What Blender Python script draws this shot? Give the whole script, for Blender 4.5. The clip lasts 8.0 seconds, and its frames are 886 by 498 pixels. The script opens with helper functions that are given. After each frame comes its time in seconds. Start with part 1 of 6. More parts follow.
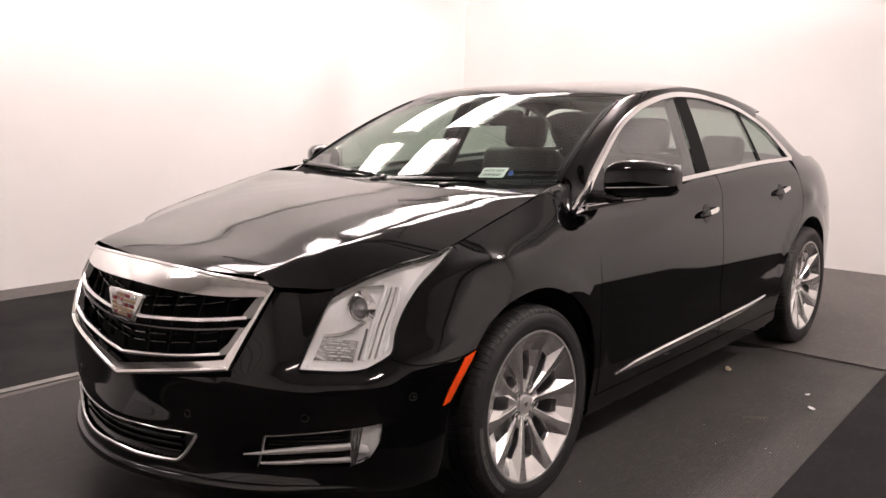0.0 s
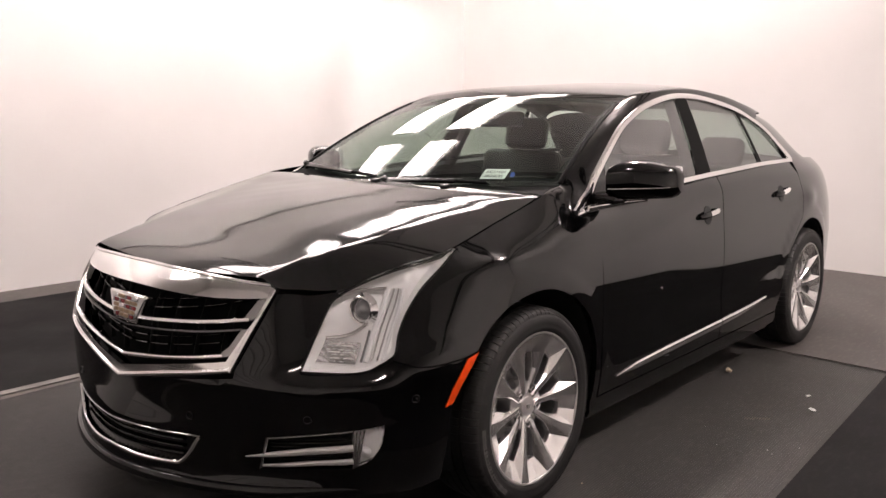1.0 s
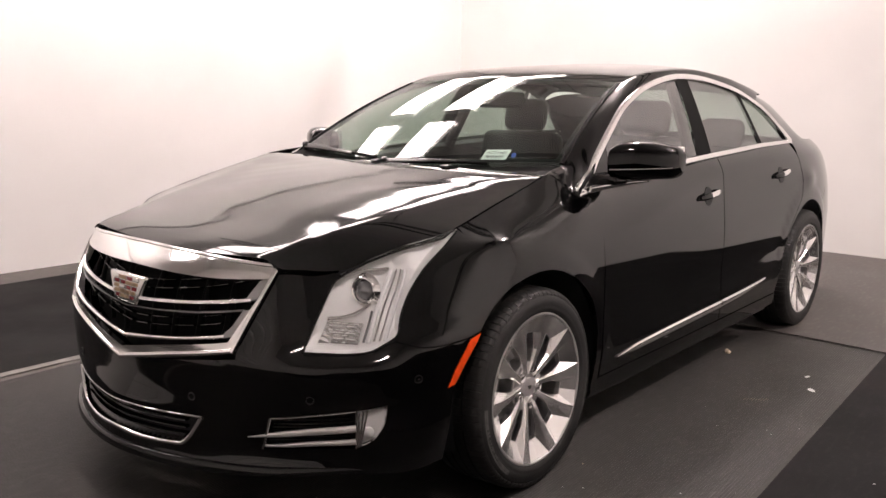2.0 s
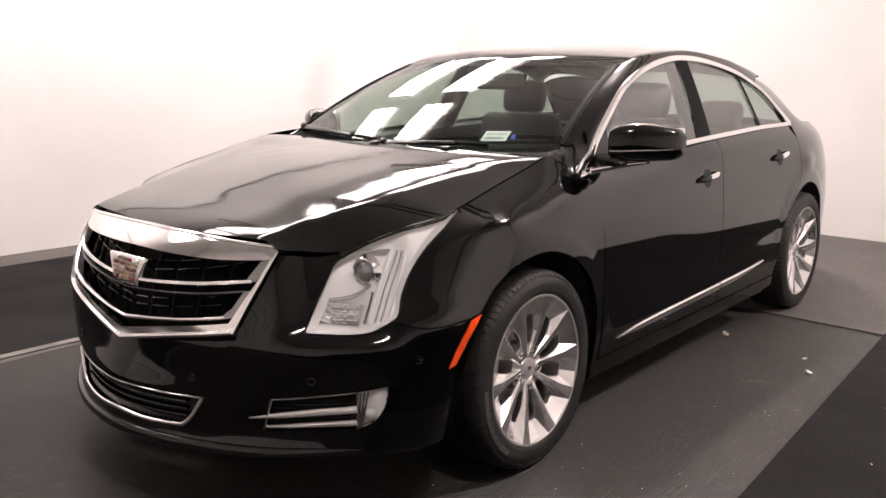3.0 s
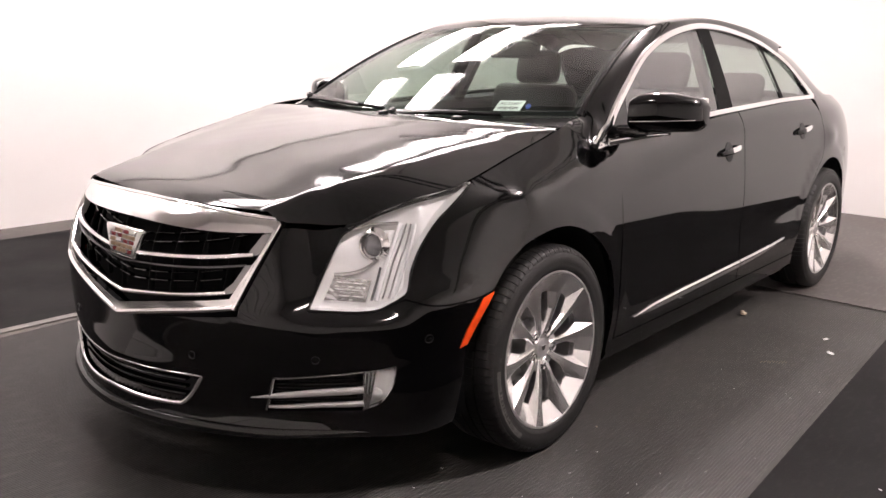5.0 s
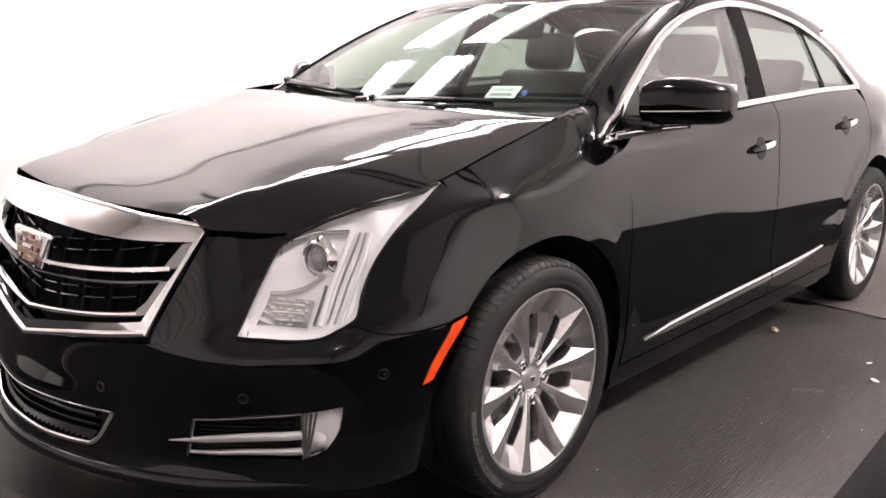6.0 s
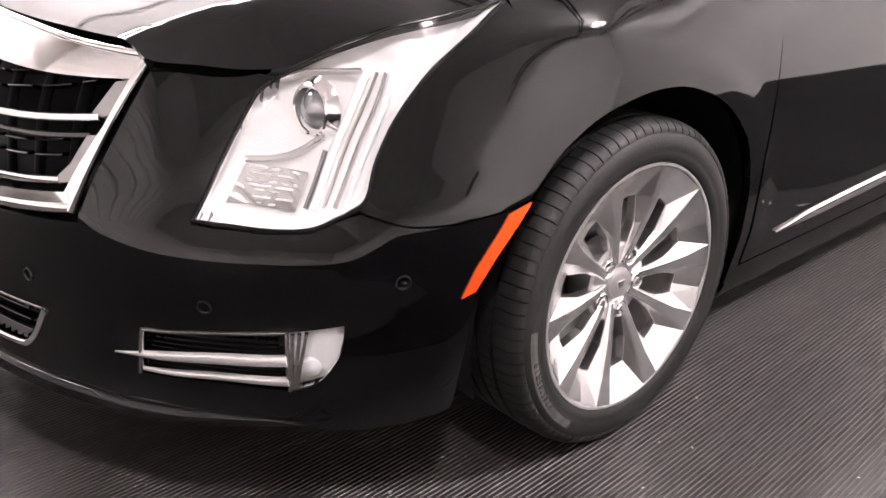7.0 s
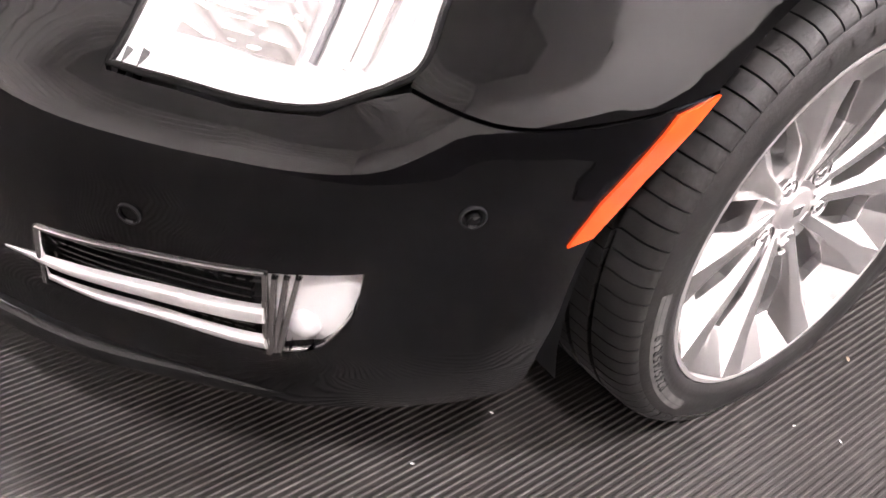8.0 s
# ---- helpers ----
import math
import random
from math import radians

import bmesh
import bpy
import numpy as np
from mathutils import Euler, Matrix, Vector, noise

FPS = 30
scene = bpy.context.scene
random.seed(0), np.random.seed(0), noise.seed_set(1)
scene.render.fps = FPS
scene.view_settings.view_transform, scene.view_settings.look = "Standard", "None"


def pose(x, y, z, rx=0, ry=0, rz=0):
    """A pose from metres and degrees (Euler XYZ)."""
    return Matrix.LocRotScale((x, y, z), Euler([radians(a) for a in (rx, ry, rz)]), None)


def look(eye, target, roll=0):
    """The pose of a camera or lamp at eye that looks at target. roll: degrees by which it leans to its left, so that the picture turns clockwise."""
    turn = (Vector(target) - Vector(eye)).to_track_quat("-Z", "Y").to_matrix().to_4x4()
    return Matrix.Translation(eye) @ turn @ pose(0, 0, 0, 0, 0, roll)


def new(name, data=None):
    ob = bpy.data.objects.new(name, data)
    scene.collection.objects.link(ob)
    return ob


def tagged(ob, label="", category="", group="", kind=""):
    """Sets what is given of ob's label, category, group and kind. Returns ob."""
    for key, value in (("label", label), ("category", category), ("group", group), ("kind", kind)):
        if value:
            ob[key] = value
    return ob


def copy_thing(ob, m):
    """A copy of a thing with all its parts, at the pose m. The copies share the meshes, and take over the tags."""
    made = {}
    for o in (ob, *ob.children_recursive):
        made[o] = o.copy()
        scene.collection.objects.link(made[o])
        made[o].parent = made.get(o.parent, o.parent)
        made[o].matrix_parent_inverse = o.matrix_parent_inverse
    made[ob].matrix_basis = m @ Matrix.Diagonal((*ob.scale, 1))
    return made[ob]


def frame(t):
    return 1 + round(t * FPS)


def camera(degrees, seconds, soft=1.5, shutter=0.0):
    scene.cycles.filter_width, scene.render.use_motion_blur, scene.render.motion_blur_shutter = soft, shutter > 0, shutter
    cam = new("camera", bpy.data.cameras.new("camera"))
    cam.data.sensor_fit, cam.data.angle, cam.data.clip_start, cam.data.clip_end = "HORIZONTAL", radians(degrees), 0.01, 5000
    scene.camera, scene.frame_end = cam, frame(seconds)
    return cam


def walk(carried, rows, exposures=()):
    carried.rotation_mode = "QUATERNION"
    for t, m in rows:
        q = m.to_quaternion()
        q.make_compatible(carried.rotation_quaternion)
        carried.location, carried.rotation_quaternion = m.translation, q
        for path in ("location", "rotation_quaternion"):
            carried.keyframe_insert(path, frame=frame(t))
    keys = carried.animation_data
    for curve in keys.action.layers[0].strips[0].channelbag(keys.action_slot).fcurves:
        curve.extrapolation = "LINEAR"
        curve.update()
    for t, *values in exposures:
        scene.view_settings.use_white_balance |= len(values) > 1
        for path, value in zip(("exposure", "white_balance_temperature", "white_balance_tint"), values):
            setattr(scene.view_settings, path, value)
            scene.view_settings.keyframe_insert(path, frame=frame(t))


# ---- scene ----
cam = camera(55.9, 8.0)
PATH = [
    (0, (-2.292, -2.473, 1.359), (-0.797, -1.186, 1.031), 0.7),
    (0.5, (-2.294, -2.468, 1.358), (-0.797, -1.18, 1.041), 0.7),
    (1, (-2.298, -2.46, 1.359), (-0.799, -1.176, 1.034), 0.7),
    (1.5, (-2.301, -2.449, 1.353), (-0.801, -1.171, 1.01), 0.7),
    (3, (-2.312, -2.425, 1.339), (-0.81, -1.167, 0.937), 0.8),
    (3.5, (-2.315, -2.423, 1.332), (-0.814, -1.169, 0.914), 0.8),
    (4, (-2.318, -2.422, 1.33), (-0.819, -1.173, 0.892), 0.8),
    (4.5, (-2.31, -2.411, 1.323), (-0.815, -1.162, 0.869), 0.8),
    (4.7, (-2.292, -2.39, 1.32), (-0.802, -1.136, 0.861), 0.9),
    (5.8, (-1.892, -2.206, 1.257), (-0.445, -0.899, 0.807), 1.2),
    (6, (-1.791, -2.18, 1.263), (-0.361, -0.866, 0.786), 1.4),
    (6.5, (-1.548, -2.015, 1.232), (-0.178, -0.697, 0.611), 2.1),
    (7, (-1.295, -1.796, 1.128), (-0.091, -0.435, 0.292), 2.0),
    (7.5, (-1.05, -1.576, 1.048), (-0.076, -0.186, -0.01), 2.2),
    (8, (-0.959, -1.323, 0.972), (0.027, -0.124, -0.289), 8.1),
]
EXPOSURES = [(0.0, -0.60, 6800, 18), (1.0, -0.70, 6800, 18), (1.6, -0.66, 6800, 18), (3.0, -0.43, 6750, 18), (4.7, -0.22, 6650, 18), (6.0, 0.08, 6450, 17), (6.5, 0.42, 6400, 18), (7.0, 0.79, 6350, 18), (7.5, 1.18, 6350, 18), (8.0, 1.50, 6350, 18)]
walk(cam, [(t, look(eye, target, roll)) for t, eye, target, roll in PATH], EXPOSURES)

# ---- light ----
world = bpy.data.worlds.new("world")
world.use_nodes = True
world.node_tree.nodes["Background"].inputs[0].default_value = (0.9, 0.95, 1.0, 1)
world.node_tree.nodes["Background"].inputs[1].default_value = 0.02
scene.world = world
LAMP = 24.0

# ---- materials ----


def mat(name, color, rough=0.5, metal=0.0, coat=0.0, spec=0.5, vary=0.0, scale=8.0, bump=0.0, bscale=60.0,
        emit=0.0, alpha=None, trans=0.0, ior=1.45, rvary=0.0):
    m = bpy.data.materials.new(name)
    m.use_nodes = True
    nt = m.node_tree
    b = nt.nodes["Principled BSDF"]
    b.inputs["Base Color"].default_value = (*color, 1)
    b.inputs["Roughness"].default_value = rough
    b.inputs["Metallic"].default_value = metal
    b.inputs["Coat Weight"].default_value = coat
    b.inputs["Coat Roughness"].default_value = 0.05
    b.inputs["Specular IOR Level"].default_value = spec
    b.inputs["Transmission Weight"].default_value = trans
    b.inputs["IOR"].default_value = ior
    if emit:
        b.inputs["Emission Color"].default_value = (*color, 1)
        b.inputs["Emission Strength"].default_value = emit
    if vary or rvary or bump:
        tc = nt.nodes.new("ShaderNodeTexCoord")
        n1 = nt.nodes.new("ShaderNodeTexNoise")
        n1.inputs["Scale"].default_value = scale
        n1.inputs["Detail"].default_value = 6
        nt.links.new(tc.outputs["Object"], n1.inputs["Vector"])
    if vary:
        ramp = nt.nodes.new("ShaderNodeMapRange")
        ramp.inputs[1].default_value, ramp.inputs[2].default_value = 0.3, 0.7
        ramp.inputs[3].default_value, ramp.inputs[4].default_value = 1 - vary, 1 + vary
        nt.links.new(n1.outputs[0], ramp.inputs[0])
        mul = nt.nodes.new("ShaderNodeVectorMath")
        mul.operation = "SCALE"
        mul.inputs[0].default_value = color
        nt.links.new(ramp.outputs[0], mul.inputs["Scale"])
        nt.links.new(mul.outputs[0], b.inputs["Base Color"])
    if rvary:
        r2 = nt.nodes.new("ShaderNodeMapRange")
        r2.inputs[1].default_value, r2.inputs[2].default_value = 0.3, 0.7
        r2.inputs[3].default_value, r2.inputs[4].default_value = max(0.0, rough - rvary), rough + rvary
        nt.links.new(n1.outputs[0], r2.inputs[0])
        nt.links.new(r2.outputs[0], b.inputs["Roughness"])
    if bump:
        n2 = nt.nodes.new("ShaderNodeTexNoise")
        n2.inputs["Scale"].default_value = bscale
        n2.inputs["Detail"].default_value = 4
        nt.links.new(tc.outputs["Object"], n2.inputs["Vector"])
        bp = nt.nodes.new("ShaderNodeBump")
        bp.inputs["Strength"].default_value = bump
        bp.inputs["Distance"].default_value = 0.002
        nt.links.new(n2.outputs[0], bp.inputs["Height"])
        nt.links.new(bp.outputs[0], b.inputs["Normal"])
    return m


PAINT = mat("black_paint", (0.0006, 0.0006, 0.0007), rough=0.6, coat=1.0, spec=0.0)
SATIN = mat("black_plastic", (0.012, 0.012, 0.013), rough=0.45, vary=0.2, bump=0.1, bscale=400)
GLOSSBLACK = mat("gloss_black_plastic", (0.006, 0.006, 0.006), rough=0.12)
CHROME = mat("chrome", (0.94, 0.93, 0.92), rough=0.09, metal=1.0)
SATINCHROME = mat("satin_chrome", (0.72, 0.71, 0.70), rough=0.2, metal=1.0)
ALLOY = mat("machined_alloy", (0.90, 0.89, 0.88), rough=0.26, metal=1.0, vary=0.02, scale=5)
ALLOYDARK = mat("silver_painted_alloy", (0.50, 0.49, 0.48), rough=0.38, metal=0.7, vary=0.06, scale=20)
RUBBER = mat("tyre_rubber", (0.0085, 0.008, 0.0075), rough=0.6, vary=0.35, scale=14, bump=0.25, bscale=180)
RUBBERMARK = mat("tyre_lettering", (0.010, 0.010, 0.010), rough=0.7, vary=0.3, scale=60)
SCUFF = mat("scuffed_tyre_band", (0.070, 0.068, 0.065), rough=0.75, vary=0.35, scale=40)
AMBER = mat("amber_reflector", (0.97, 0.085, 0.010), rough=0.15, coat=1.0, vary=0.12, scale=40)
LENSRED = mat("red_lens", (0.35, 0.01, 0.01), rough=0.08, coat=1.0)
SILVER = mat("reflector_silver", (0.97, 0.97, 0.96), rough=0.3, metal=0.12, vary=0.02, scale=30)
WALLPAINT = mat("wall_paint", (0.79, 0.772, 0.752), rough=0.75, vary=0.03, scale=1.2, bump=0.15, bscale=40)
CEILPAINT = mat("roof_deck", (0.66, 0.64, 0.63), rough=0.6, vary=0.08, scale=2)
STEEL = mat("dark_steel", (0.05, 0.05, 0.05), rough=0.5, metal=0.3, vary=0.2)
LEATHER = mat("black_leather", (0.009, 0.0085, 0.0085), rough=0.5, vary=0.25, scale=20, bump=0.25, bscale=250)
DASH = mat("dash_vinyl", (0.012, 0.012, 0.012), rough=0.6, vary=0.2, bump=0.2, bscale=300)
HEADLINER = mat("headliner_cloth", (0.20, 0.19, 0.18), rough=0.95, vary=0.1, scale=50)
PAPER = mat("white_paper", (0.85, 0.85, 0.84), rough=0.6, vary=0.03, scale=20)
# black for the print, and for the shade painted in the handle recesses
INK_SHADE = mat("black_ink_and_recess_shade", (0.03, 0.03, 0.03), rough=0.6, vary=0.1)
BLUEPLASTIC = mat("blue_sticker", (0.05, 0.12, 0.6), rough=0.4)
EMBLEMGOLD = mat("emblem_gold", (0.36, 0.25, 0.16), rough=0.35, metal=0.5)
EMBLEMRED = mat("emblem_red", (0.20, 0.02, 0.025), rough=0.2, coat=1.0)
DISC = mat("brake_disc", (0.35, 0.34, 0.33), rough=0.35, metal=0.9, vary=0.15, scale=30)
DEBRIS = mat("dry_leaf_debris", (0.42, 0.34, 0.25), rough=0.8, vary=0.3, scale=60)
FIXTURE = mat("white_enamel", (0.8, 0.8, 0.8), rough=0.4)
GLOW = mat("lamp_tube", (1.0, 0.935, 0.91), emit=LAMP * 0.8)
HIGHBAY = mat("high_bay_lens", (1.0, 0.935, 0.91), emit=LAMP * 30)
# two made-up glows on the lamps that brighten the ceiling and upper walls
UPLIGHT = mat("added_uplight_glow", (1.0, 0.935, 0.91), emit=LAMP * 4)
DOMEGLOW = mat("dome_added_glow", (1.0, 0.935, 0.91), rough=0.4, emit=LAMP * 0.04)


def glass(name, tint, rough=0.0, gloss=0.08):
    """Thin sheet: part clear, part mirror, more so at a slant."""
    m = bpy.data.materials.new(name)
    m.use_nodes = True
    nt = m.node_tree
    nt.nodes.clear()
    out = nt.nodes.new("ShaderNodeOutputMaterial")
    tr = nt.nodes.new("ShaderNodeBsdfTransparent")
    tr.inputs[0].default_value = (*tint, 1)
    gl = nt.nodes.new("ShaderNodeBsdfGlossy")
    gl.inputs["Roughness"].default_value = rough
    fr = nt.nodes.new("ShaderNodeLayerWeight")
    fr.inputs[0].default_value = 0.5
    pw = nt.nodes.new("ShaderNodeMath")
    pw.operation = "POWER"
    pw.inputs[1].default_value = 4.0
    mul = nt.nodes.new("ShaderNodeMath")
    mul.operation, mul.use_clamp = "MULTIPLY_ADD", True
    mul.inputs[1].default_value, mul.inputs[2].default_value = 0.92, gloss
    mix = nt.nodes.new("ShaderNodeMixShader")
    nt.links.new(fr.outputs["Facing"], pw.inputs[0])
    nt.links.new(pw.outputs[0], mul.inputs[0])
    nt.links.new(mul.outputs[0], mix.inputs[0])
    nt.links.new(tr.outputs[0], mix.inputs[1])
    nt.links.new(gl.outputs[0], mix.inputs[2])
    nt.links.new(mix.outputs[0], out.inputs[0])
    return m


WINDSHIELD = glass("windscreen_glass", (0.74, 0.91, 0.82), gloss=0.055)
TINTED = glass("tinted_glass", (0.47, 0.52, 0.49), gloss=0.16)
REARGLASS = glass("rear_glass", (0.74, 0.88, 0.81), gloss=0.06)
CLEARLENS = glass("clear_lens", (0.95, 0.95, 0.95))


def floor_mat(name, color, rough, scratch=0.3):
    m = mat(name, color, rough=rough, vary=0.22, scale=1.6, bump=0.2, bscale=90, rvary=0.08)
    nt = m.node_tree
    b = nt.nodes["Principled BSDF"]
    src = b.inputs["Base Color"].links[0].from_socket
    tc = nt.nodes.new("ShaderNodeTexCoord")
    mp = nt.nodes.new("ShaderNodeMapping")
    mp.inputs["Scale"].default_value = (3.0, 9.0, 9.0)
    n = nt.nodes.new("ShaderNodeTexNoise")
    n.inputs["Scale"].default_value, n.inputs["Detail"].default_value = 5.0, 8
    r = nt.nodes.new("ShaderNodeMapRange")
    r.inputs[1].default_value, r.inputs[2].default_value = 0.52, 0.8
    r.inputs[3].default_value, r.inputs[4].default_value = 0.0, scratch
    mix = nt.nodes.new("ShaderNodeMix")
    mix.data_type = "RGBA"
    mix.inputs["B"].default_value = (0.22, 0.20, 0.18, 1)
    nt.links.new(tc.outputs["Object"], mp.inputs[0])
    nt.links.new(mp.outputs[0], n.inputs["Vector"])
    nt.links.new(n.outputs[0], r.inputs[0])
    nt.links.new(r.outputs[0], mix.inputs["Factor"])
    nt.links.new(src, mix.inputs["A"])
    nt.links.new(mix.outputs["Result"], b.inputs["Base Color"])
    return m


CONCRETE = floor_mat("grey_floor", (0.068, 0.060, 0.055), 0.6)
RIBMAT = floor_mat("ribbed_rubber", (0.0195, 0.0170, 0.0152), 0.5, 0.14)
BLACKMAT = floor_mat("black_floor", (0.0028, 0.0022, 0.0025), 0.65, 0.03)
for _m in (BLACKMAT,):
    _m.node_tree.nodes["Principled BSDF"].inputs["Specular IOR Level"].default_value = 0.13

# ---- building helpers ----


def part(name, bm, material, parent=None, label="", smooth=True):
    me = bpy.data.meshes.new(name)
    bm.to_mesh(me)
    bm.free()
    for m in (material if isinstance(material, (list, tuple)) else [material]):
        me.materials.append(m)
    if smooth:
        me.polygons.foreach_set("use_smooth", [True] * len(me.polygons))
        me.set_sharp_from_angle(angle=radians(35))
    ob = new(name, me)
    if parent:
        ob.parent = parent
    if label:
        ob["label"] = label
    return ob


def thing(name, label, category, group="", kind="", at=(0, 0, 0)):
    ob = new(name)
    ob.location = at
    return tagged(ob, label, category, group, kind)


def box(bm, x0, x1, y0, y1, z0, z1, bevel=0.0, m=None):
    c = Matrix.LocRotScale(((x0 + x1) / 2, (y0 + y1) / 2, (z0 + z1) / 2), None, (abs(x1 - x0), abs(y1 - y0), abs(z1 - z0)))
    r = bmesh.ops.create_cube(bm, size=1, matrix=(m @ c) if m else c)
    if bevel:
        es = list({e for v in r["verts"] for e in v.link_edges})
        bmesh.ops.bevel(bm, geom=es, offset=bevel, segments=3, profile=0.5, affect="EDGES")
    return bm


def tube(bm, pts, r, n=8, cap=True):
    """A round bar along the points."""
    pts = [Vector(p) for p in pts]
    rings = []
    for i, p in enumerate(pts):
        t = (pts[min(i + 1, len(pts) - 1)] - pts[max(i - 1, 0)]).normalized()
        a = t.cross(Vector((0, 0, 1)) if abs(t.z) < 0.9 else Vector((1, 0, 0))).normalized()
        b = t.cross(a)
        rad = r[i] if isinstance(r, (list, tuple)) else r
        rings.append([bm.verts.new(p + rad * (math.cos(k * 2 * math.pi / n) * a + math.sin(k * 2 * math.pi / n) * b)) for k in range(n)])
    for r0, r1 in zip(rings, rings[1:]):
        for k in range(n):
            bm.faces.new((r0[k], r0[(k + 1) % n], r1[(k + 1) % n], r1[k]))
    if cap:
        bm.faces.new(rings[0][::-1])
        bm.faces.new(rings[-1])
    return bm


def lathe(bm, prof, n=64, axis="y", centre=(0, 0, 0), closed=False):
    """prof: (radius, along) pairs turned round the axis."""
    rings = []
    for k in range(n):
        a = 2 * math.pi * k / n
        c, s = math.cos(a), math.sin(a)
        ring = []
        for r, h in prof:
            p = (r * c, h, r * s) if axis == "y" else (r * c, r * s, h) if axis == "z" else (h, r * c, r * s)
            ring.append(bm.verts.new(Vector(p) + Vector(centre)))
        rings.append(ring)
    m = len(prof)
    for k in range(n):
        a, b = rings[k], rings[(k + 1) % n]
        for j in range(m if closed else m - 1):
            bm.faces.new((a[j], b[j], b[(j + 1) % m], a[(j + 1) % m]))
    return bm


def pchip(xs, ys, q):
    """Shape-keeping cubic through the points; ys may have columns."""
    xs, ys, q = np.asarray(xs, float), np.asarray(ys, float), np.asarray(q, float)
    h = np.diff(xs)
    hh = h.reshape(-1, *([1] * (ys.ndim - 1)))
    dl = np.diff(ys, axis=0) / hh
    d = np.zeros_like(ys)
    if len(xs) > 2:
        w1, w2 = 2 * hh[1:] + hh[:-1], hh[1:] + 2 * hh[:-1]
        a, b = dl[:-1], dl[1:]
        ok = a * b > 0
        d[1:-1] = np.where(ok, (w1 + w2) / np.where(ok, w1 / np.where(a == 0, 1, a) + w2 / np.where(b == 0, 1, b), 1), 0)
    d[0], d[-1] = dl[0], dl[-1]
    i = np.clip(np.searchsorted(xs, q) - 1, 0, len(h) - 1)
    t = ((q - xs[i]) / h[i]).reshape(-1, *([1] * (ys.ndim - 1)))
    hi = hh[i]
    return (ys[i] * (1 + 2 * t) * (1 - t) ** 2 + d[i] * hi * t * (1 - t) ** 2 + ys[i + 1] * t * t * (3 - 2 * t) + d[i + 1] * hi * t * t * (t - 1))


def catmull(pts, q):
    """Smooth curve through points at whole parameters."""
    p = np.asarray(pts, float)
    p = np.vstack([2 * p[0] - p[1], p, 2 * p[-1] - p[-2]])
    q = np.clip(np.asarray(q, float), 0, len(p) - 3 - 1e-9)
    i = q.astype(int)
    t = (q - i)[:, None]
    a, b, c, e = p[i], p[i + 1], p[i + 2], p[i + 3]
    return 0.5 * (2 * b + (c - a) * t + (2 * a - 5 * b + 4 * c - e) * t * t + (3 * b - a - 3 * c + e) * t ** 3)


def smooth_line(pts, n=8):
    """Dense points of a smooth open line through pts."""
    return [tuple(v) for v in catmull(pts, np.linspace(0, len(pts) - 1, n * (len(pts) - 1) + 1))]


# ---- the body surface: plan outline, set in by an amount that changes with height ----
PLAN = [(-1.0, 0), (-0.988, -0.2), (-0.952, -0.4), (-0.888, -0.57), (-0.802, -0.69), (-0.706, -0.793), (-0.59, -0.86), (-0.45, -0.905),
        (-0.22, -0.924), (0.1, -0.928), (0.5, -0.925), (1.0, -0.922), (1.5, -0.921), (2.0, -0.921), (2.4, -0.922), (2.84, -0.921), (3.2, -0.893),
        (3.55, -0.825), (3.82, -0.735), (4.0, -0.60), (4.09, -0.40), (4.13, -0.2), (4.14, 0)]
ZS = [0.17, 0.22, 0.30, 0.38, 0.46, 0.54, 0.575, 0.60, 0.62, 0.70, 0.78, 0.86, 0.94, 1.02, 1.10, 1.16]
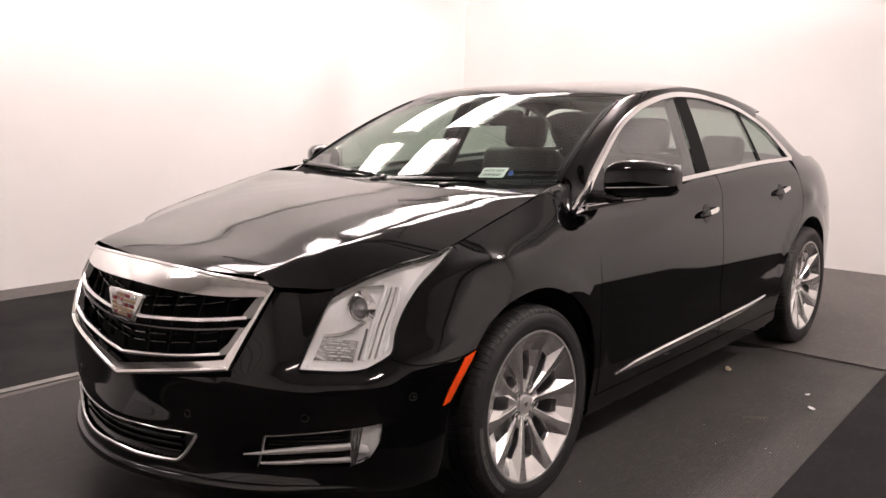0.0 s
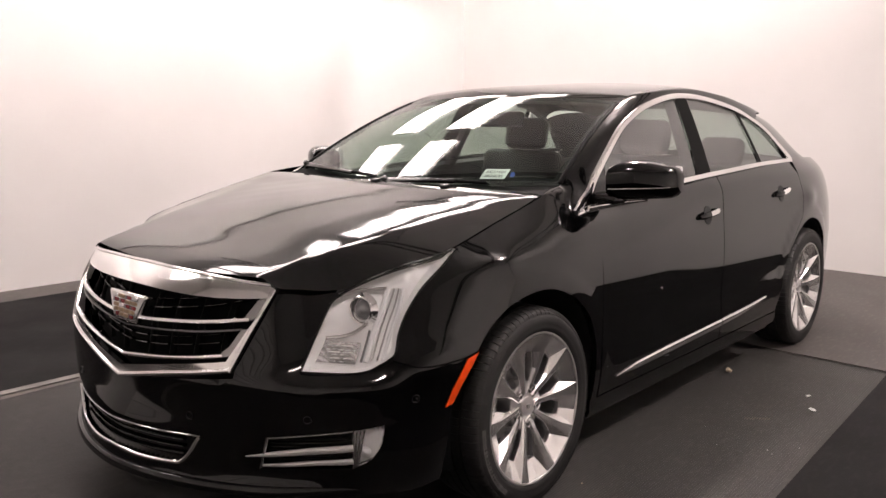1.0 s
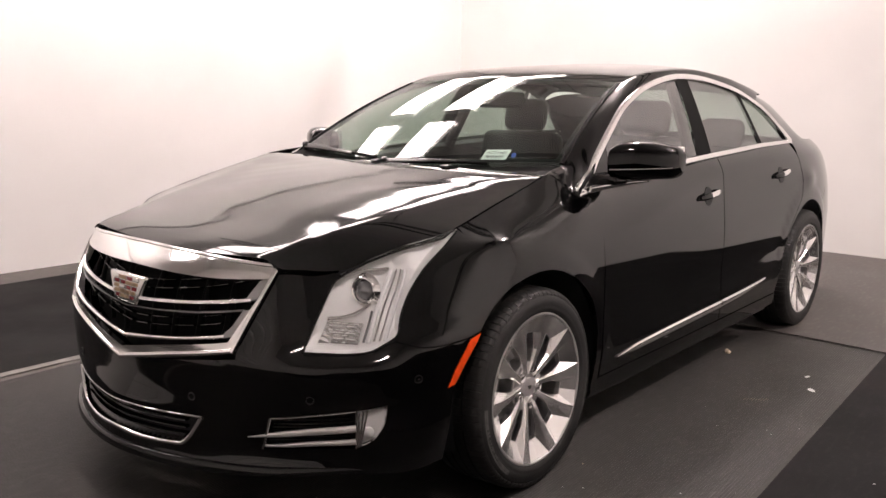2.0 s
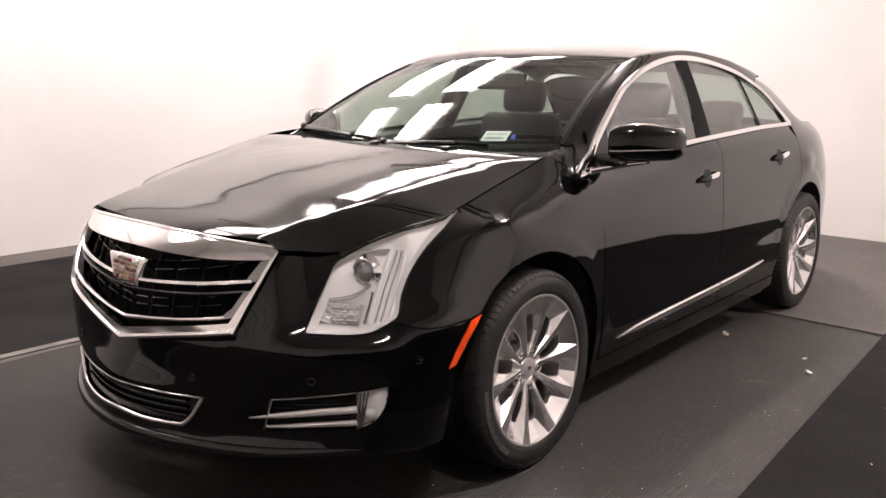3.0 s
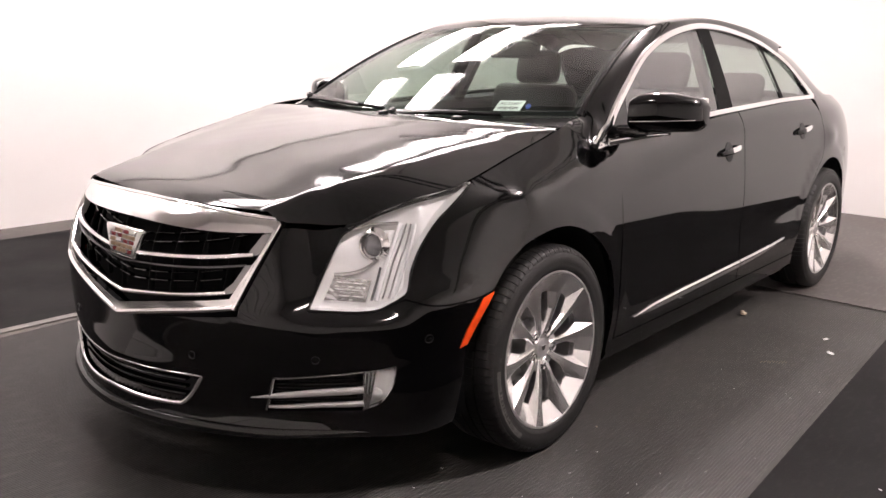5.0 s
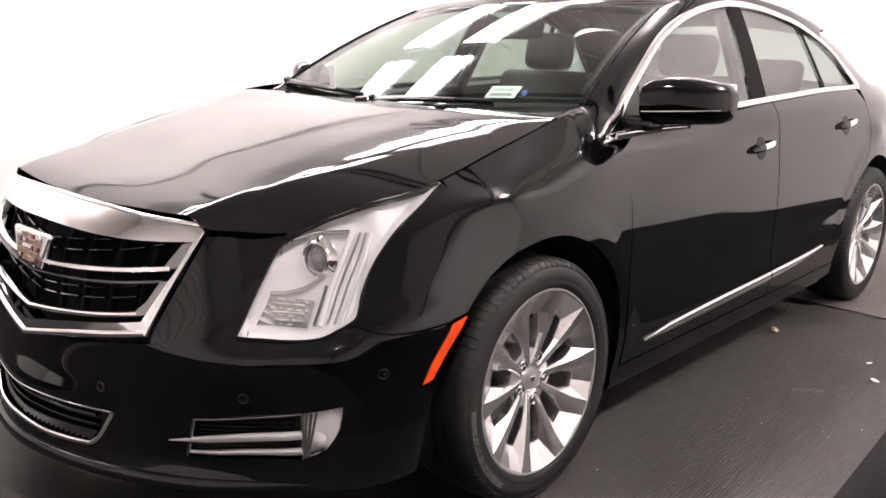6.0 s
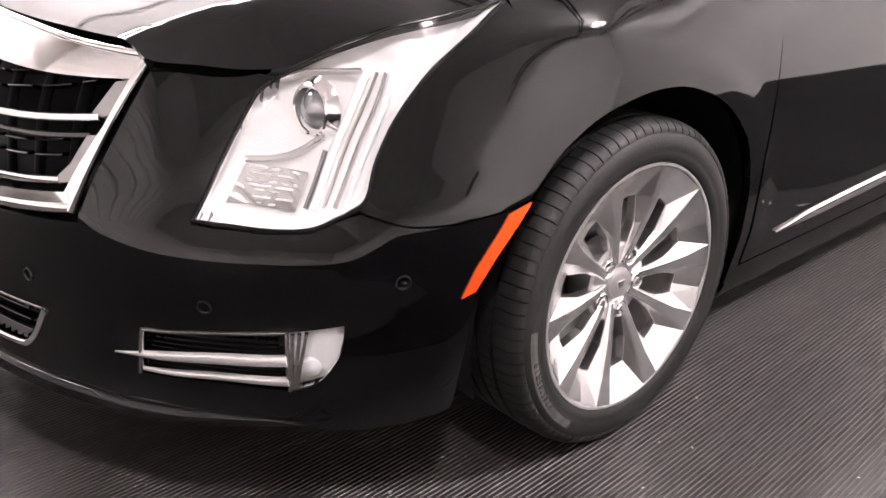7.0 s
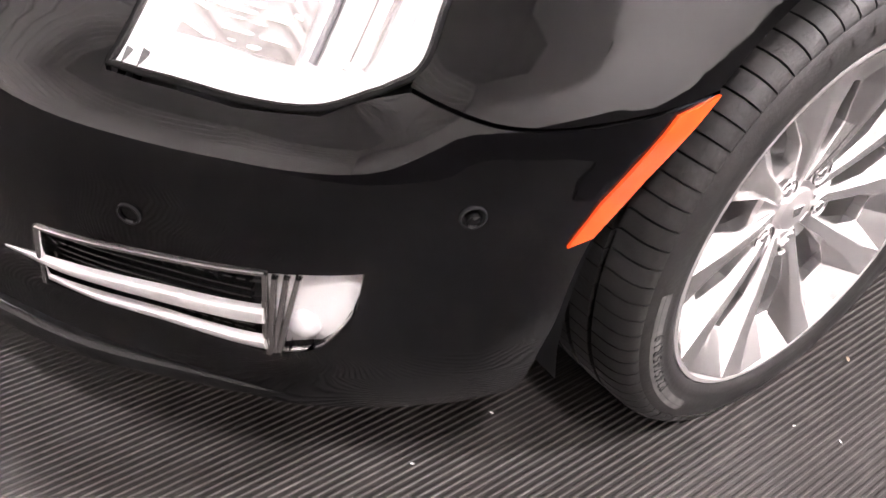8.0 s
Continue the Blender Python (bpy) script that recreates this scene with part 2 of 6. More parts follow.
INSET = {
    0: [0.0, -0.058, -0.050, -0.046, -0.022, -0.004, 0.001, 0.005, 0.007, 0.016, 0.044, 0.117, 0.245, 0.46, 0.8, 1],
    1: [0.012, -0.044, -0.030, -0.030, -0.014, -0.003, 0.002, 0.005, 0.007, 0.017, 0.046, 0.112, 0.238, 0.455, 0.8, 1],
    2: [0.045, -0.010, 0.002, 0.0, -0.002, -0.001, 0.003, 0.005, 0.007, 0.021, 0.050, 0.104, 0.228, 0.43, 0.8, 1],
    3: [0.08, 0.012, 0.031, 0.015, 0.005, 0.002, 0.003, 0.012, 0.020, 0.046, 0.074, 0.118, 0.222, 0.38, 0.7, 0.9],
    4: [0.09, 0.018, 0.032, 0.010, 0.008, 0.001, 0.006, 0.041, 0.067, 0.105, 0.15, 0.205, 0.28, 0.38, 0.6, 0.8],
    5: [0.09, 0.030, 0.022, 0.005, 0.01, 0.002, 0.001, 0.024, 0.054, 0.1, 0.15, 0.205, 0.27, 0.35, 0.5, 0.7],
    6: [0.09, 0.04, 0.01, 0.004, 0.009, 0.004, 0.001, 0.000, 0.006, 0.057, 0.108, 0.16, 0.225, 0.3, 0.4, 0.6],
    7: [0.08, 0.034, 0.012, 0.001, -0.001, -0.006, -0.009, -0.0112, -0.0095, 0.024, 0.062, 0.104, 0.16, 0.23, 0.35, 0.5],
    8: [0.08, 0.035, 0.016, 0.004, -0.002, -0.004, -0.0036, -0.0033, -0.003, 0.004, 0.02, 0.048, 0.105, 0.19, 0.3, 0.4],
    9: [0.07, 0.03, 0.014, 0.006, 0.003, -0.002, -0.0024, -0.0027, -0.003, -0.001, 0.008, 0.026, 0.059, 0.120, 0.194, 0.3],
    10: [0.06, 0.025, 0.012, 0.006, 0.006, 0.008, 0.0071, 0.0065, 0.006, 0.008, 0.015, 0.027, 0.047, 0.094, 0.160, 0.26],
    11: [0.05, 0.02, 0.006, 0.002, 0.006, 0.01, 0.0086, 0.0077, 0.007, 0.009, 0.017, 0.028, 0.044, 0.080, 0.135, 0.20],
    12: [0.05, 0.02, 0.004, 0.001, 0.006, 0.01, 0.0086, 0.0077, 0.007, 0.01, 0.018, 0.03, 0.044, 0.064, 0.11, 0.17],
    14: [0.05, 0.02, 0.008, 0.002, 0.004, 0.008, 0.0062, 0.005, 0.004, 0.006, 0.013, 0.023, 0.036, 0.056, 0.105, 0.16],
    15: [0.06, 0.03, 0.014, 0.006, 0.003, -0.002, -0.0024, -0.0027, -0.003, -0.001, 0.008, 0.018, 0.034, 0.06, 0.118, 0.18],
    17: [0.08, 0.05, 0.02, 0.006, 0.002, 0, 0, 0, 0, 0.005, 0.012, 0.025, 0.045, 0.08, 0.16, 0.25],
    19: [0.1, 0.06, 0.02, 0.005, 0, 0, 0.0018, 0.003, 0.004, 0.012, 0.025, 0.045, 0.07, 0.11, 0.2, 0.3],
    22: [0.1, 0.06, 0.02, 0.005, 0, 0, 0.0023, 0.0037, 0.005, 0.02, 0.04, 0.06, 0.08, 0.11, 0.2, 0.3],
}
UN, ZN = 881, 241
U_AX, Z_AX = np.linspace(0, 22, UN), np.linspace(0.17, 1.16, ZN)
_st = sorted(INSET)
_tab = np.array([pchip(ZS, INSET[k], Z_AX) for k in _st])
TABLE = pchip(_st, _tab, U_AX)
for _axis, _w in ((0, 10), (1, 1)):
    _k = np.exp(-0.5 * (np.arange(-3 * _w, 3 * _w + 1) / _w) ** 2)
    _k /= _k.sum()
    _n = 3 * _w
    _pad = np.concatenate([np.flip(TABLE, 0)[-_n - 1:-1], TABLE, np.flip(TABLE, 0)[1:_n + 1]], 0) if _axis == 0 else np.pad(TABLE, ((0, 0), (_n, _n)), mode="reflect", reflect_type="odd")
    TABLE = np.apply_along_axis(lambda r: np.convolve(r, _k, mode="valid"), _axis, _pad)

_PX = np.interp(U_AX, np.arange(len(PLAN)), [p[0] for p in PLAN])[:, None]
_Z = Z_AX[None, :]


def _rise(t):
    t = np.clip(t, 0, 1)
    return t * t * (3 - 2 * t)


# flared lips round the wheel openings
for _cx in (0.0, 2.84):
    _r = np.hypot(_PX - _cx, _Z - 0.352)
    TABLE -= 0.004 * (1 - _rise((_r - 0.465) / 0.06)) * _rise((_Z - 0.30) / 0.1)
    _dx, _h = (-0.15, 0.021) if _cx == 0 else (0.02, 0.015)
    TABLE -= _h * np.exp(-((_PX - _cx - _dx) / 0.115) ** 2 - ((_Z - 0.89) / 0.05) ** 2)
# upright edge at the bumper's corner, below the headlamp
_U = U_AX[:, None]
TABLE -= 0.007 * np.maximum(0, 1.1 - np.sqrt(((_U - 5.45) / 0.75) ** 2 + 0.012)) * _rise((_Z - 0.43) / 0.05) * _rise((0.606 - _Z) / 0.03)
# shoulder crease along the doors
_zc = np.interp(_PX, [0.2, 0.5, 1.6, 2.8, 3.6], [0.76, 0.82, 0.985, 1.03, 1.04])
_on = _rise((_PX - 0.25) / 0.5) * _rise((3.6 - _PX) / 0.4)
TABLE += _on * 0.15 * 0.006 * np.log1p(np.exp((_Z - _zc) / 0.006))

def plan(u):
    a = np.abs(np.asarray(u, float))
    full = [(x, -y) for x, y in PLAN[2:0:-1]] + PLAN + [(x, -y) for x, y in PLAN[-2:-4:-1]]
    q = a + 2
    c = catmull(full, q)
    t = catmull(full, q + 0.01) - catmull(full, q - 0.01)
    t /= np.linalg.norm(t, axis=1)[:, None]
    return c, np.stack([t[:, 1], -t[:, 0]], 1)


def skin(u, z, off=0.0):
    """Points of the body at plan parameter u (negative: the car's right) and height z; off: metres outwards."""
    u, z = np.atleast_1d(np.asarray(u, float)), np.atleast_1d(np.asarray(z, float))
    fu = np.clip(np.abs(u) / 22 * (UN - 1), 0, UN - 1.001)
    fz = np.clip((z - 0.17) / 0.99 * (ZN - 1), 0, ZN - 1.001)
    i, j = fu.astype(int), fz.astype(int)
    a, b = fu - i, fz - j
    d = TABLE[i, j] * (1 - a) * (1 - b) + TABLE[i + 1, j] * a * (1 - b) + TABLE[i, j + 1] * (1 - a) * b + TABLE[i + 1, j + 1] * a * b
    c, n = plan(u)
    p = c - n * (d - off)[:, None]
    return np.stack([p[:, 0], p[:, 1] * np.where(u < 0, -1, 1), z], 1)


_us = np.linspace(0, 22, 2201)


def uv(x, y, z):
    """The parameters of the body's point nearest to (x, y) at that height."""
    p = skin(_us, np.full(len(_us), z))
    k = int(np.argmin((p[:, 0] - x) ** 2 + (p[:, 1] + abs(y)) ** 2))
    return (-_us[k] if y > 0 else _us[k], z)


def ux(x, z):
    """The same from x alone, for the flanks."""
    p = skin(_us, np.full(len(_us), z))
    return (_us[int(np.argmin(np.abs(p[:, 0] - x)))], z)


def clip_half(poly, axis, value, keep_less):
    out = []
    for k, p in enumerate(poly):
        q = poly[(k + 1) % len(poly)]
        a = (p[axis] <= value) if keep_less else (p[axis] >= value)
        b = (q[axis] <= value) if keep_less else (q[axis] >= value)
        if a:
            out.append(p)
        if a != b:
            t = (value - p[axis]) / (q[axis] - p[axis])
            w = [p[0] + t * (q[0] - p[0]), p[1] + t * (q[1] - p[1])]
            w[axis] = value
            out.append(tuple(w))
    return out


def sheet(name, poly, surf, step, material, parent, label="", flange=0.012, thick=0.0, flip=False, seam=None):
    """A panel: the polygon in the surface's parameters, cut into a grid, laid on surf(u, v), its rim folded inwards."""
    poly = [tuple(map(float, p)) for p in poly]
    if sum(p[0] * q[1] - q[0] * p[1] for p, q in zip(poly, poly[1:] + poly[:1])) < 0:
        poly = poly[::-1]
    us, vs = [p[0] for p in poly], [p[1] for p in poly]
    du, dv = step
    bm = bmesh.new()
    cells, index, coords = [], {}, []

    def vert(p):
        key = (round(p[0] * 2e4), round(p[1] * 2e4))
        if key not in index:
            index[key] = len(coords)
            coords.append(p)
        return index[key]

    u0, v0 = math.floor(min(us) / du), math.floor(min(vs) / dv)
    for i in range(u0, math.ceil(max(us) / du)):
        strip = clip_half(clip_half(poly, 0, i * du, False), 0, (i + 1) * du, True)
        if len(strip) < 3:
            continue
        for j in range(v0, math.ceil(max(vs) / dv)):
            c = clip_half(clip_half(strip, 1, j * dv, False), 1, (j + 1) * dv, True)
            if len(c) < 3:
                continue
            ids = []
            for p in c:
                k = vert(p)
                if not ids or ids[-1] != k:
                    ids.append(k)
            if ids and ids[0] == ids[-1]:
                ids.pop()
            if len(set(ids)) >= 3 and len(set(ids)) == len(ids):
                cells.append(ids)
    a = np.array(coords)
    pos = surf(a[:, 0], a[:, 1])
    pu = surf(a[:, 0] + 0.3 * du, a[:, 1]) - surf(a[:, 0] - 0.3 * du, a[:, 1])
    pv = surf(a[:, 0], a[:, 1] + 0.3 * dv) - surf(a[:, 0], a[:, 1] - 0.3 * dv)
    nor = np.cross(pu, pv)
    nor /= np.linalg.norm(nor, axis=1)[:, None] + 1e-12
    if flip:
        nor = -nor
    bv = [bm.verts.new(p) for p in pos]
    for ids in cells:
        try:
            bm.faces.new([bv[k] for k in (ids[::-1] if flip else ids)])
        except ValueError:
            pass
    bm.verts.index_update()
    normals = {k: nor[k] for k in range(len(bv))}
    if flange:
        rim = [ed for ed in bm.edges if len(ed.link_faces) == 1 and not (seam is not None and all(abs(abs(a[v.index][0]) - seam) < 1e-4 for v in ed.verts))]
        inner = {}
        for ed in rim:
            for v in ed.verts:
                if v not in inner:
                    inner[v] = Vector(nor[v.index])
        made = {v: bm.verts.new(v.co - n * flange) for v, n in inner.items()}
        for ed in rim:
            f = ed.link_faces[0]
            vl = list(f.verts)
            p, q = ed.verts
            if vl[(vl.index(p) + 1) % len(vl)] != q:
                p, q = q, p
            bm.faces.new((q, p, made[p], made[q]))
    me = bpy.data.meshes.new(name)
    bm.verts.index_update()
    bm.to_mesh(me)
    nv = len(bv)
    bm.free()
    me.materials.append(material)
    me.polygons.foreach_set("use_smooth", [True] * len(me.polygons))
    custom = []
    for p in me.polygons:
        side = any(v >= nv for v in p.vertices)
        for v in p.vertices:
            custom.append(tuple(p.normal) if side else tuple(nor[v]))
    me.normals_split_custom_set(custom)
    ob = new(name, me)
    ob.parent = parent
    if label:
        ob["label"] = label
    return ob


def mirror(poly):
    return [(-u, v) for u, v in poly][::-1]


def skin_normal(u, z):
    u, z = np.atleast_1d(np.asarray(u, float)), np.atleast_1d(np.asarray(z, float))
    a = skin(u + 0.03, z) - skin(u - 0.03, z)
    b = skin(u, z + 0.006) - skin(u, z - 0.006)
    n = np.cross(a, b)
    return n / np.linalg.norm(n, axis=1)[:, None]


def sweep(bm, pts, nors, w, h, sink=0.004, seg=8):
    """A strip along pts: w wide across, h proud of the surface, rounded above."""
    pts = [Vector(p) for p in pts]
    rows = []
    n = len(pts)
    for i, p in enumerate(pts):
        t = (pts[min(i + 1, n - 1)] - pts[max(i - 1, 0)]).normalized()
        nn = Vector(nors[i])
        nn = (nn - t * nn.dot(t)).normalized()
        b = t.cross(nn)
        ww = w[i] if isinstance(w, (list, tuple, np.ndarray)) else w
        hh = h[i] if isinstance(h, (list, tuple, np.ndarray)) else h
        row = []
        for k in range(seg + 1):
            a = math.pi * k / seg
            c, s = math.cos(a), math.sin(a)
            row.append(bm.verts.new(p + b * (ww / 2 * math.copysign(abs(c) ** 0.6, c)) + nn * (hh * abs(s) ** 0.6 - sink)))
        rows.append(row)
    for r0, r1 in zip(rows, rows[1:]):
        for k in range(seg):
            bm.faces.new((r0[k], r1[k], r1[k + 1], r0[k + 1]))
        bm.faces.new((r0[0], r0[seg], r1[seg], r1[0]))
    bm.faces.new(rows[0])
    bm.faces.new(rows[-1][::-1])
    bmesh.ops.recalc_face_normals(bm, faces=bm.faces)
    return bm


def skin_strip(name, line, w, h, material, parent, label="", n=8, off=0.0, both=False):
    """A trim strip that follows a line of body parameters (u, z)."""
    d = np.array(smooth_line(line, n) if n > 1 else line)
    ww = np.interp(np.linspace(0, 1, len(d)), np.linspace(0, 1, len(w)), w) if isinstance(w, (list, tuple)) else w
    h = np.interp(np.linspace(0, 1, len(d)), np.linspace(0, 1, len(h)), h) if isinstance(h, (list, tuple)) else h
    for side in ((1, -1) if both else (1,)):
        bm = bmesh.new()
        sweep(bm, skin(d[:, 0] * side, d[:, 1], off), skin_normal(d[:, 0] * side, d[:, 1]), ww, h)
        ob = part(name, bm, material, parent, label)
    return ob


WEDGE = mat("satin_grey_wedge", (0.36, 0.355, 0.35), rough=0.3, metal=0.9)
DARKCHROME = mat("dark_chrome", (0.10, 0.10, 0.10), rough=0.18, metal=1.0)
BLACKPLASTIC = mat("deep_black_plastic", (0.003, 0.003, 0.003), rough=0.5, spec=0.05)
# grey of the unseen panel that darkens what the hood mirrors
UPPERSHADE = mat("upper_shade_panel", (0.50, 0.485, 0.47), rough=0.7, vary=0.05, scale=1.5)
BLADE = mat("satin_silver_blade", (0.86, 0.85, 0.84), rough=0.3, metal=0.6)
# ---- the room ----
WALL_R, WALL_B, WALL_F, WALL_L, CEIL = 3.98, 5.55, -4.7, -7.0, 5.2


def slab(name, x0, x1, y0, y1, z0, z1, material, label, category, bevel=0.0):
    bm = box(bmesh.new(), x0, x1, y0, y1, z0, z1, bevel)
    return tagged(part(name, bm, material, None, label, smooth=False), label, category, kind="structure")


slab("floor", WALL_F, WALL_B, WALL_L, WALL_R, -0.12, -0.004, CONCRETE, "grey scuffed rubber sheet flooring", "floor")
slab("wall_side", WALL_F - 0.2, WALL_B + 0.2, WALL_R, WALL_R + 0.2, -0.12, CEIL, WALLPAINT, "plain off-white painted side wall with faint scuffs", "wall")
slab("wall_back", WALL_B, WALL_B + 0.2, WALL_L, WALL_R, -0.12, CEIL, WALLPAINT, "plain off-white painted end wall with small scuffs", "wall")


def ribbed_wall():
    """Wall of white steel siding with level grooves."""
    bm = bmesh.new()
    z, prof = 0.0, [(WALL_F, -0.12)]
    while z < CEIL:
        prof += [(WALL_F, z), (WALL_F, z + 0.27), (WALL_F - 0.04, z + 0.31), (WALL_F - 0.04, z + 0.36), (WALL_F, z + 0.40)]
        z += 0.40
    rows = [[bm.verts.new((px, y, pz)) for px, pz in prof] for y in (WALL_L, WALL_R)]
    for k in range(len(prof) - 1):
        if abs(prof[k][1] - prof[k + 1][1]) > 1e-5:
            bm.faces.new((rows[0][k], rows[1][k], rows[1][k + 1], rows[0][k + 1]))
    box(bm, WALL_F - 0.3, WALL_F - 0.15, WALL_L, WALL_R, -0.12, CEIL)
    tagged(part("wall_front", bm, WALLPAINT, None, smooth=False), "white ribbed steel wall facing the car", "wall", kind="structure")


ribbed_wall()
slab("wall_near", WALL_F - 0.2, WALL_B + 0.2, WALL_L - 0.2, WALL_L, -0.12, CEIL, WALLPAINT, "plain off-white painted wall behind the viewer", "wall")

# Out of view; added so the hood mirrors a darker upper wall.
slab("upper_shade_side", WALL_F, WALL_B, WALL_R - 0.03, WALL_R - 0.002, 2.72, CEIL - 0.01, UPPERSHADE, "unseen grey panel high on the side wall, added to darken reflections", "wall lining")


def deck():
    """Corrugated steel roof deck, its ribs across the room."""
    bm = bmesh.new()
    x, prof = WALL_F - 0.2, []
    while x < WALL_B + 0.2:
        prof += [(x, CEIL), (x + 0.09, CEIL), (x + 0.115, CEIL + 0.0015), (x + 0.185, CEIL + 0.0015), (x + 0.21, CEIL)]
        x += 0.21
    rows = [[bm.verts.new((px, y, pz)) for px, pz in prof] for y in (WALL_L - 0.2, WALL_R + 0.2)]
    for k in range(len(prof) - 1):
        if prof[k] != prof[k + 1]:
            bm.faces.new((rows[0][k], rows[1][k], rows[1][k + 1], rows[0][k + 1]))
    box(bm, WALL_F - 0.2, WALL_B + 0.2, WALL_L - 0.2, WALL_R + 0.2, CEIL + 0.06, CEIL + 0.2)
    tagged(part("ceiling", bm, CEILPAINT, None, smooth=False), "grey corrugated steel roof deck", "ceiling", kind="structure")


deck()


def ribbed_mat():
    """Corrugated rubber runner: fine ribs along its length, with thin edges."""
    bm = bmesh.new()
    y0, y1, pitch, x0, x1 = -1.508, 1.60, 0.0105, WALL_F + 0.3, 2.56
    prof = [(y0 - 0.01, -0.004), (y0, 0.002)]
    k = 0
    y = y0
    while y < y1:
        prof += [(y + 0.001, 0.0020), (y + 0.0042, 0.0020), (y + 0.0060, 0.0036), (y + 0.0088, 0.0036), (y + pitch, 0.0020)]
        y += pitch
    prof += [(y1, 0.002), (y1 + 0.01, -0.004)]
    skew = 0.037
    rows = []
    for x in (x0, -2.0, 0.0, x1):
        rows.append([bm.verts.new((x, yy + skew * (x - 1.2), zz)) for yy, zz in prof])
    for a, b in zip(rows, rows[1:]):
        for i in range(len(prof) - 1):
            bm.faces.new((a[i], b[i], b[i + 1], a[i + 1]))
    return tagged(part("ribbed_mat", bm, RIBMAT, None, smooth=False), "dark grey finely ribbed rubber runner under the car", "floor mat", kind="structure")


ribbed_mat()


def sheet_mat(name, x0, x1, y0, y1, z, material, label, skew=0.0, curl=0.0):
    bm = bmesh.new()
    nx, ny = 40, 12
    g = []
    for i in range(nx + 1):
        x = x0 + (x1 - x0) * i / nx
        row = []
        for j in range(ny + 1):
            y = y0 + (y1 - y0) * j / ny
            zz = z + 0.0015 * noise.noise((x * 1.3, y * 1.3, 0)) + (curl * math.exp(-(x - x0) / 0.03) * (0.6 + 0.8 * abs(noise.noise((y * 2.0, 3, 1)))) if curl else 0)
            row.append(bm.verts.new((x + (0.02 * noise.noise((y, 0, 5)) if i == 0 and curl else 0), y + skew * (x - 1.2), zz)))
        g.append(row)
    for i in range(nx):
        for j in range(ny):
            bm.faces.new((g[i][j], g[i + 1][j], g[i + 1][j + 1], g[i][j + 1]))
    ret = bmesh.ops.extrude_face_region(bm, geom=list(bm.faces))
    bmesh.ops.translate(bm, verts=[v for v in ret["geom"] if isinstance(v, bmesh.types.BMVert)], vec=(0, 0, 0.0035))
    bmesh.ops.recalc_face_normals(bm, faces=bm.faces)
    return tagged(part(name, bm, material, None), label, "floor mat", kind="structure")


sheet_mat("black_floor_sheet", WALL_F + 0.2, WALL_B - 0.03, WALL_L + 0.2, -1.519, -0.002, BLACKMAT, "matt black rubber sheet beside the runner", skew=0.037)
sheet_mat("black_floor_sheet", WALL_F + 0.2, 5.3, 1.66, 3.60, -0.002, BLACKMAT, "matt black rubber sheet along the wall")
sheet_mat("rear_floor_sheet", 2.56, WALL_B - 0.02, -1.47, 1.62, 0.0015, CONCRETE, "grey rubber sheet with a slightly curled front edge", curl=0.006)
bm = bmesh.new()
box(bm, WALL_F + 0.2, 2.55, 1.605, 1.66, -0.004, 0.003)
tagged(part("edge_strip", bm, mat("edge_tape", (0.16, 0.15, 0.14), 0.6, vary=0.2), None, smooth=False), "light grey edging strip along the runner", "floor strip", kind="structure")


def tube_light(x, y, z, length):
    """Hanging strip light: enamel body, glowing tubes and end caps."""
    t = thing("strip_light", "wide white enamel ceiling light with glowing tubes", "ceiling light", "strip lights under the ceiling", at=(x, y, z))
    bm = box(bmesh.new(), -length / 2, length / 2, -0.22, 0.22, 0.05, 0.10, 0.01)
    part("housing", bm, FIXTURE, t)
    for dy in (-0.14, 0.0, 0.14):
        bm = tube(bmesh.new(), [(-length / 2 + 0.03, dy, 0), (length / 2 - 0.03, dy, 0)], 0.045, 12)
        part("tube", bm, GLOW, t)
    for sx in (-1, 1):
        bm = box(bmesh.new(), sx * (length / 2 - 0.02), sx * length / 2, -0.20, 0.20, -0.05, 0.05, 0.006)
        part("end_cap", bm, FIXTURE, t)
        bm = tube(bmesh.new(), [(sx * length * 0.4, 0, 0.08), (sx * length * 0.4, 0, CEIL - z)], 0.006, 6)
        part("hanger", bm, STEEL, t)
    return t


first_light = tube_light(1.1, 2.45, 3.6, 2.2)
for px, py in ((1.1, 3.3), (3.6, 3.3), (3.6, 2.45), (-1.2, 3.3), (-1.2, 2.3)):
    copy_thing(first_light, pose(px, py, 3.6))


def high_bay(x, y, z, size=1.0):
    """Round hanging lamp, never in view: wide white dome, driver box and a bright lens set up inside."""
    t = thing("unseen_high_bay", "unseen round high-bay lamp with a wide white dome", "ceiling light", "high-bay lamps", at=(x, y, z))
    part("skirt", lathe(bmesh.new(), [(r * size, h) for r, h in ((0.10, 0.16), (0.36, 0.12), (0.62, 0.0), (0.80, -0.16), (0.79, -0.162), (0.61, -0.006), (0.35, 0.105), (0.10, 0.14))], 48, "z"), DOMEGLOW, t, "white dome with a faint glow added")
    part("lens", lathe(bmesh.new(), [(0.0, -0.03), (0.10 * size, -0.02), (0.17 * size, 0.03), (0.2 * size, 0.09)], 40, "z"), HIGHBAY, t)
    # added ring facing up, only there to light the ceiling
    part("uplight_ring", lathe(bmesh.new(), [(0.12 * size, 0.172), (0.36 * size, 0.135)], 40, "z"), UPLIGHT, t, "glowing ring added on top of the dome to light the ceiling")
    part("driver_box", box(bmesh.new(), -0.09, 0.09, -0.09, 0.09, 0.15, 0.30, 0.015), STEEL, t)
    part("hanger", tube(bmesh.new(), [(0, 0, 0.29), (0, 0, CEIL + 0.01 - z)], 0.008, 8), STEEL, t)
    return t


high_bay(2.9, -3.8, 4.2, 1.0)
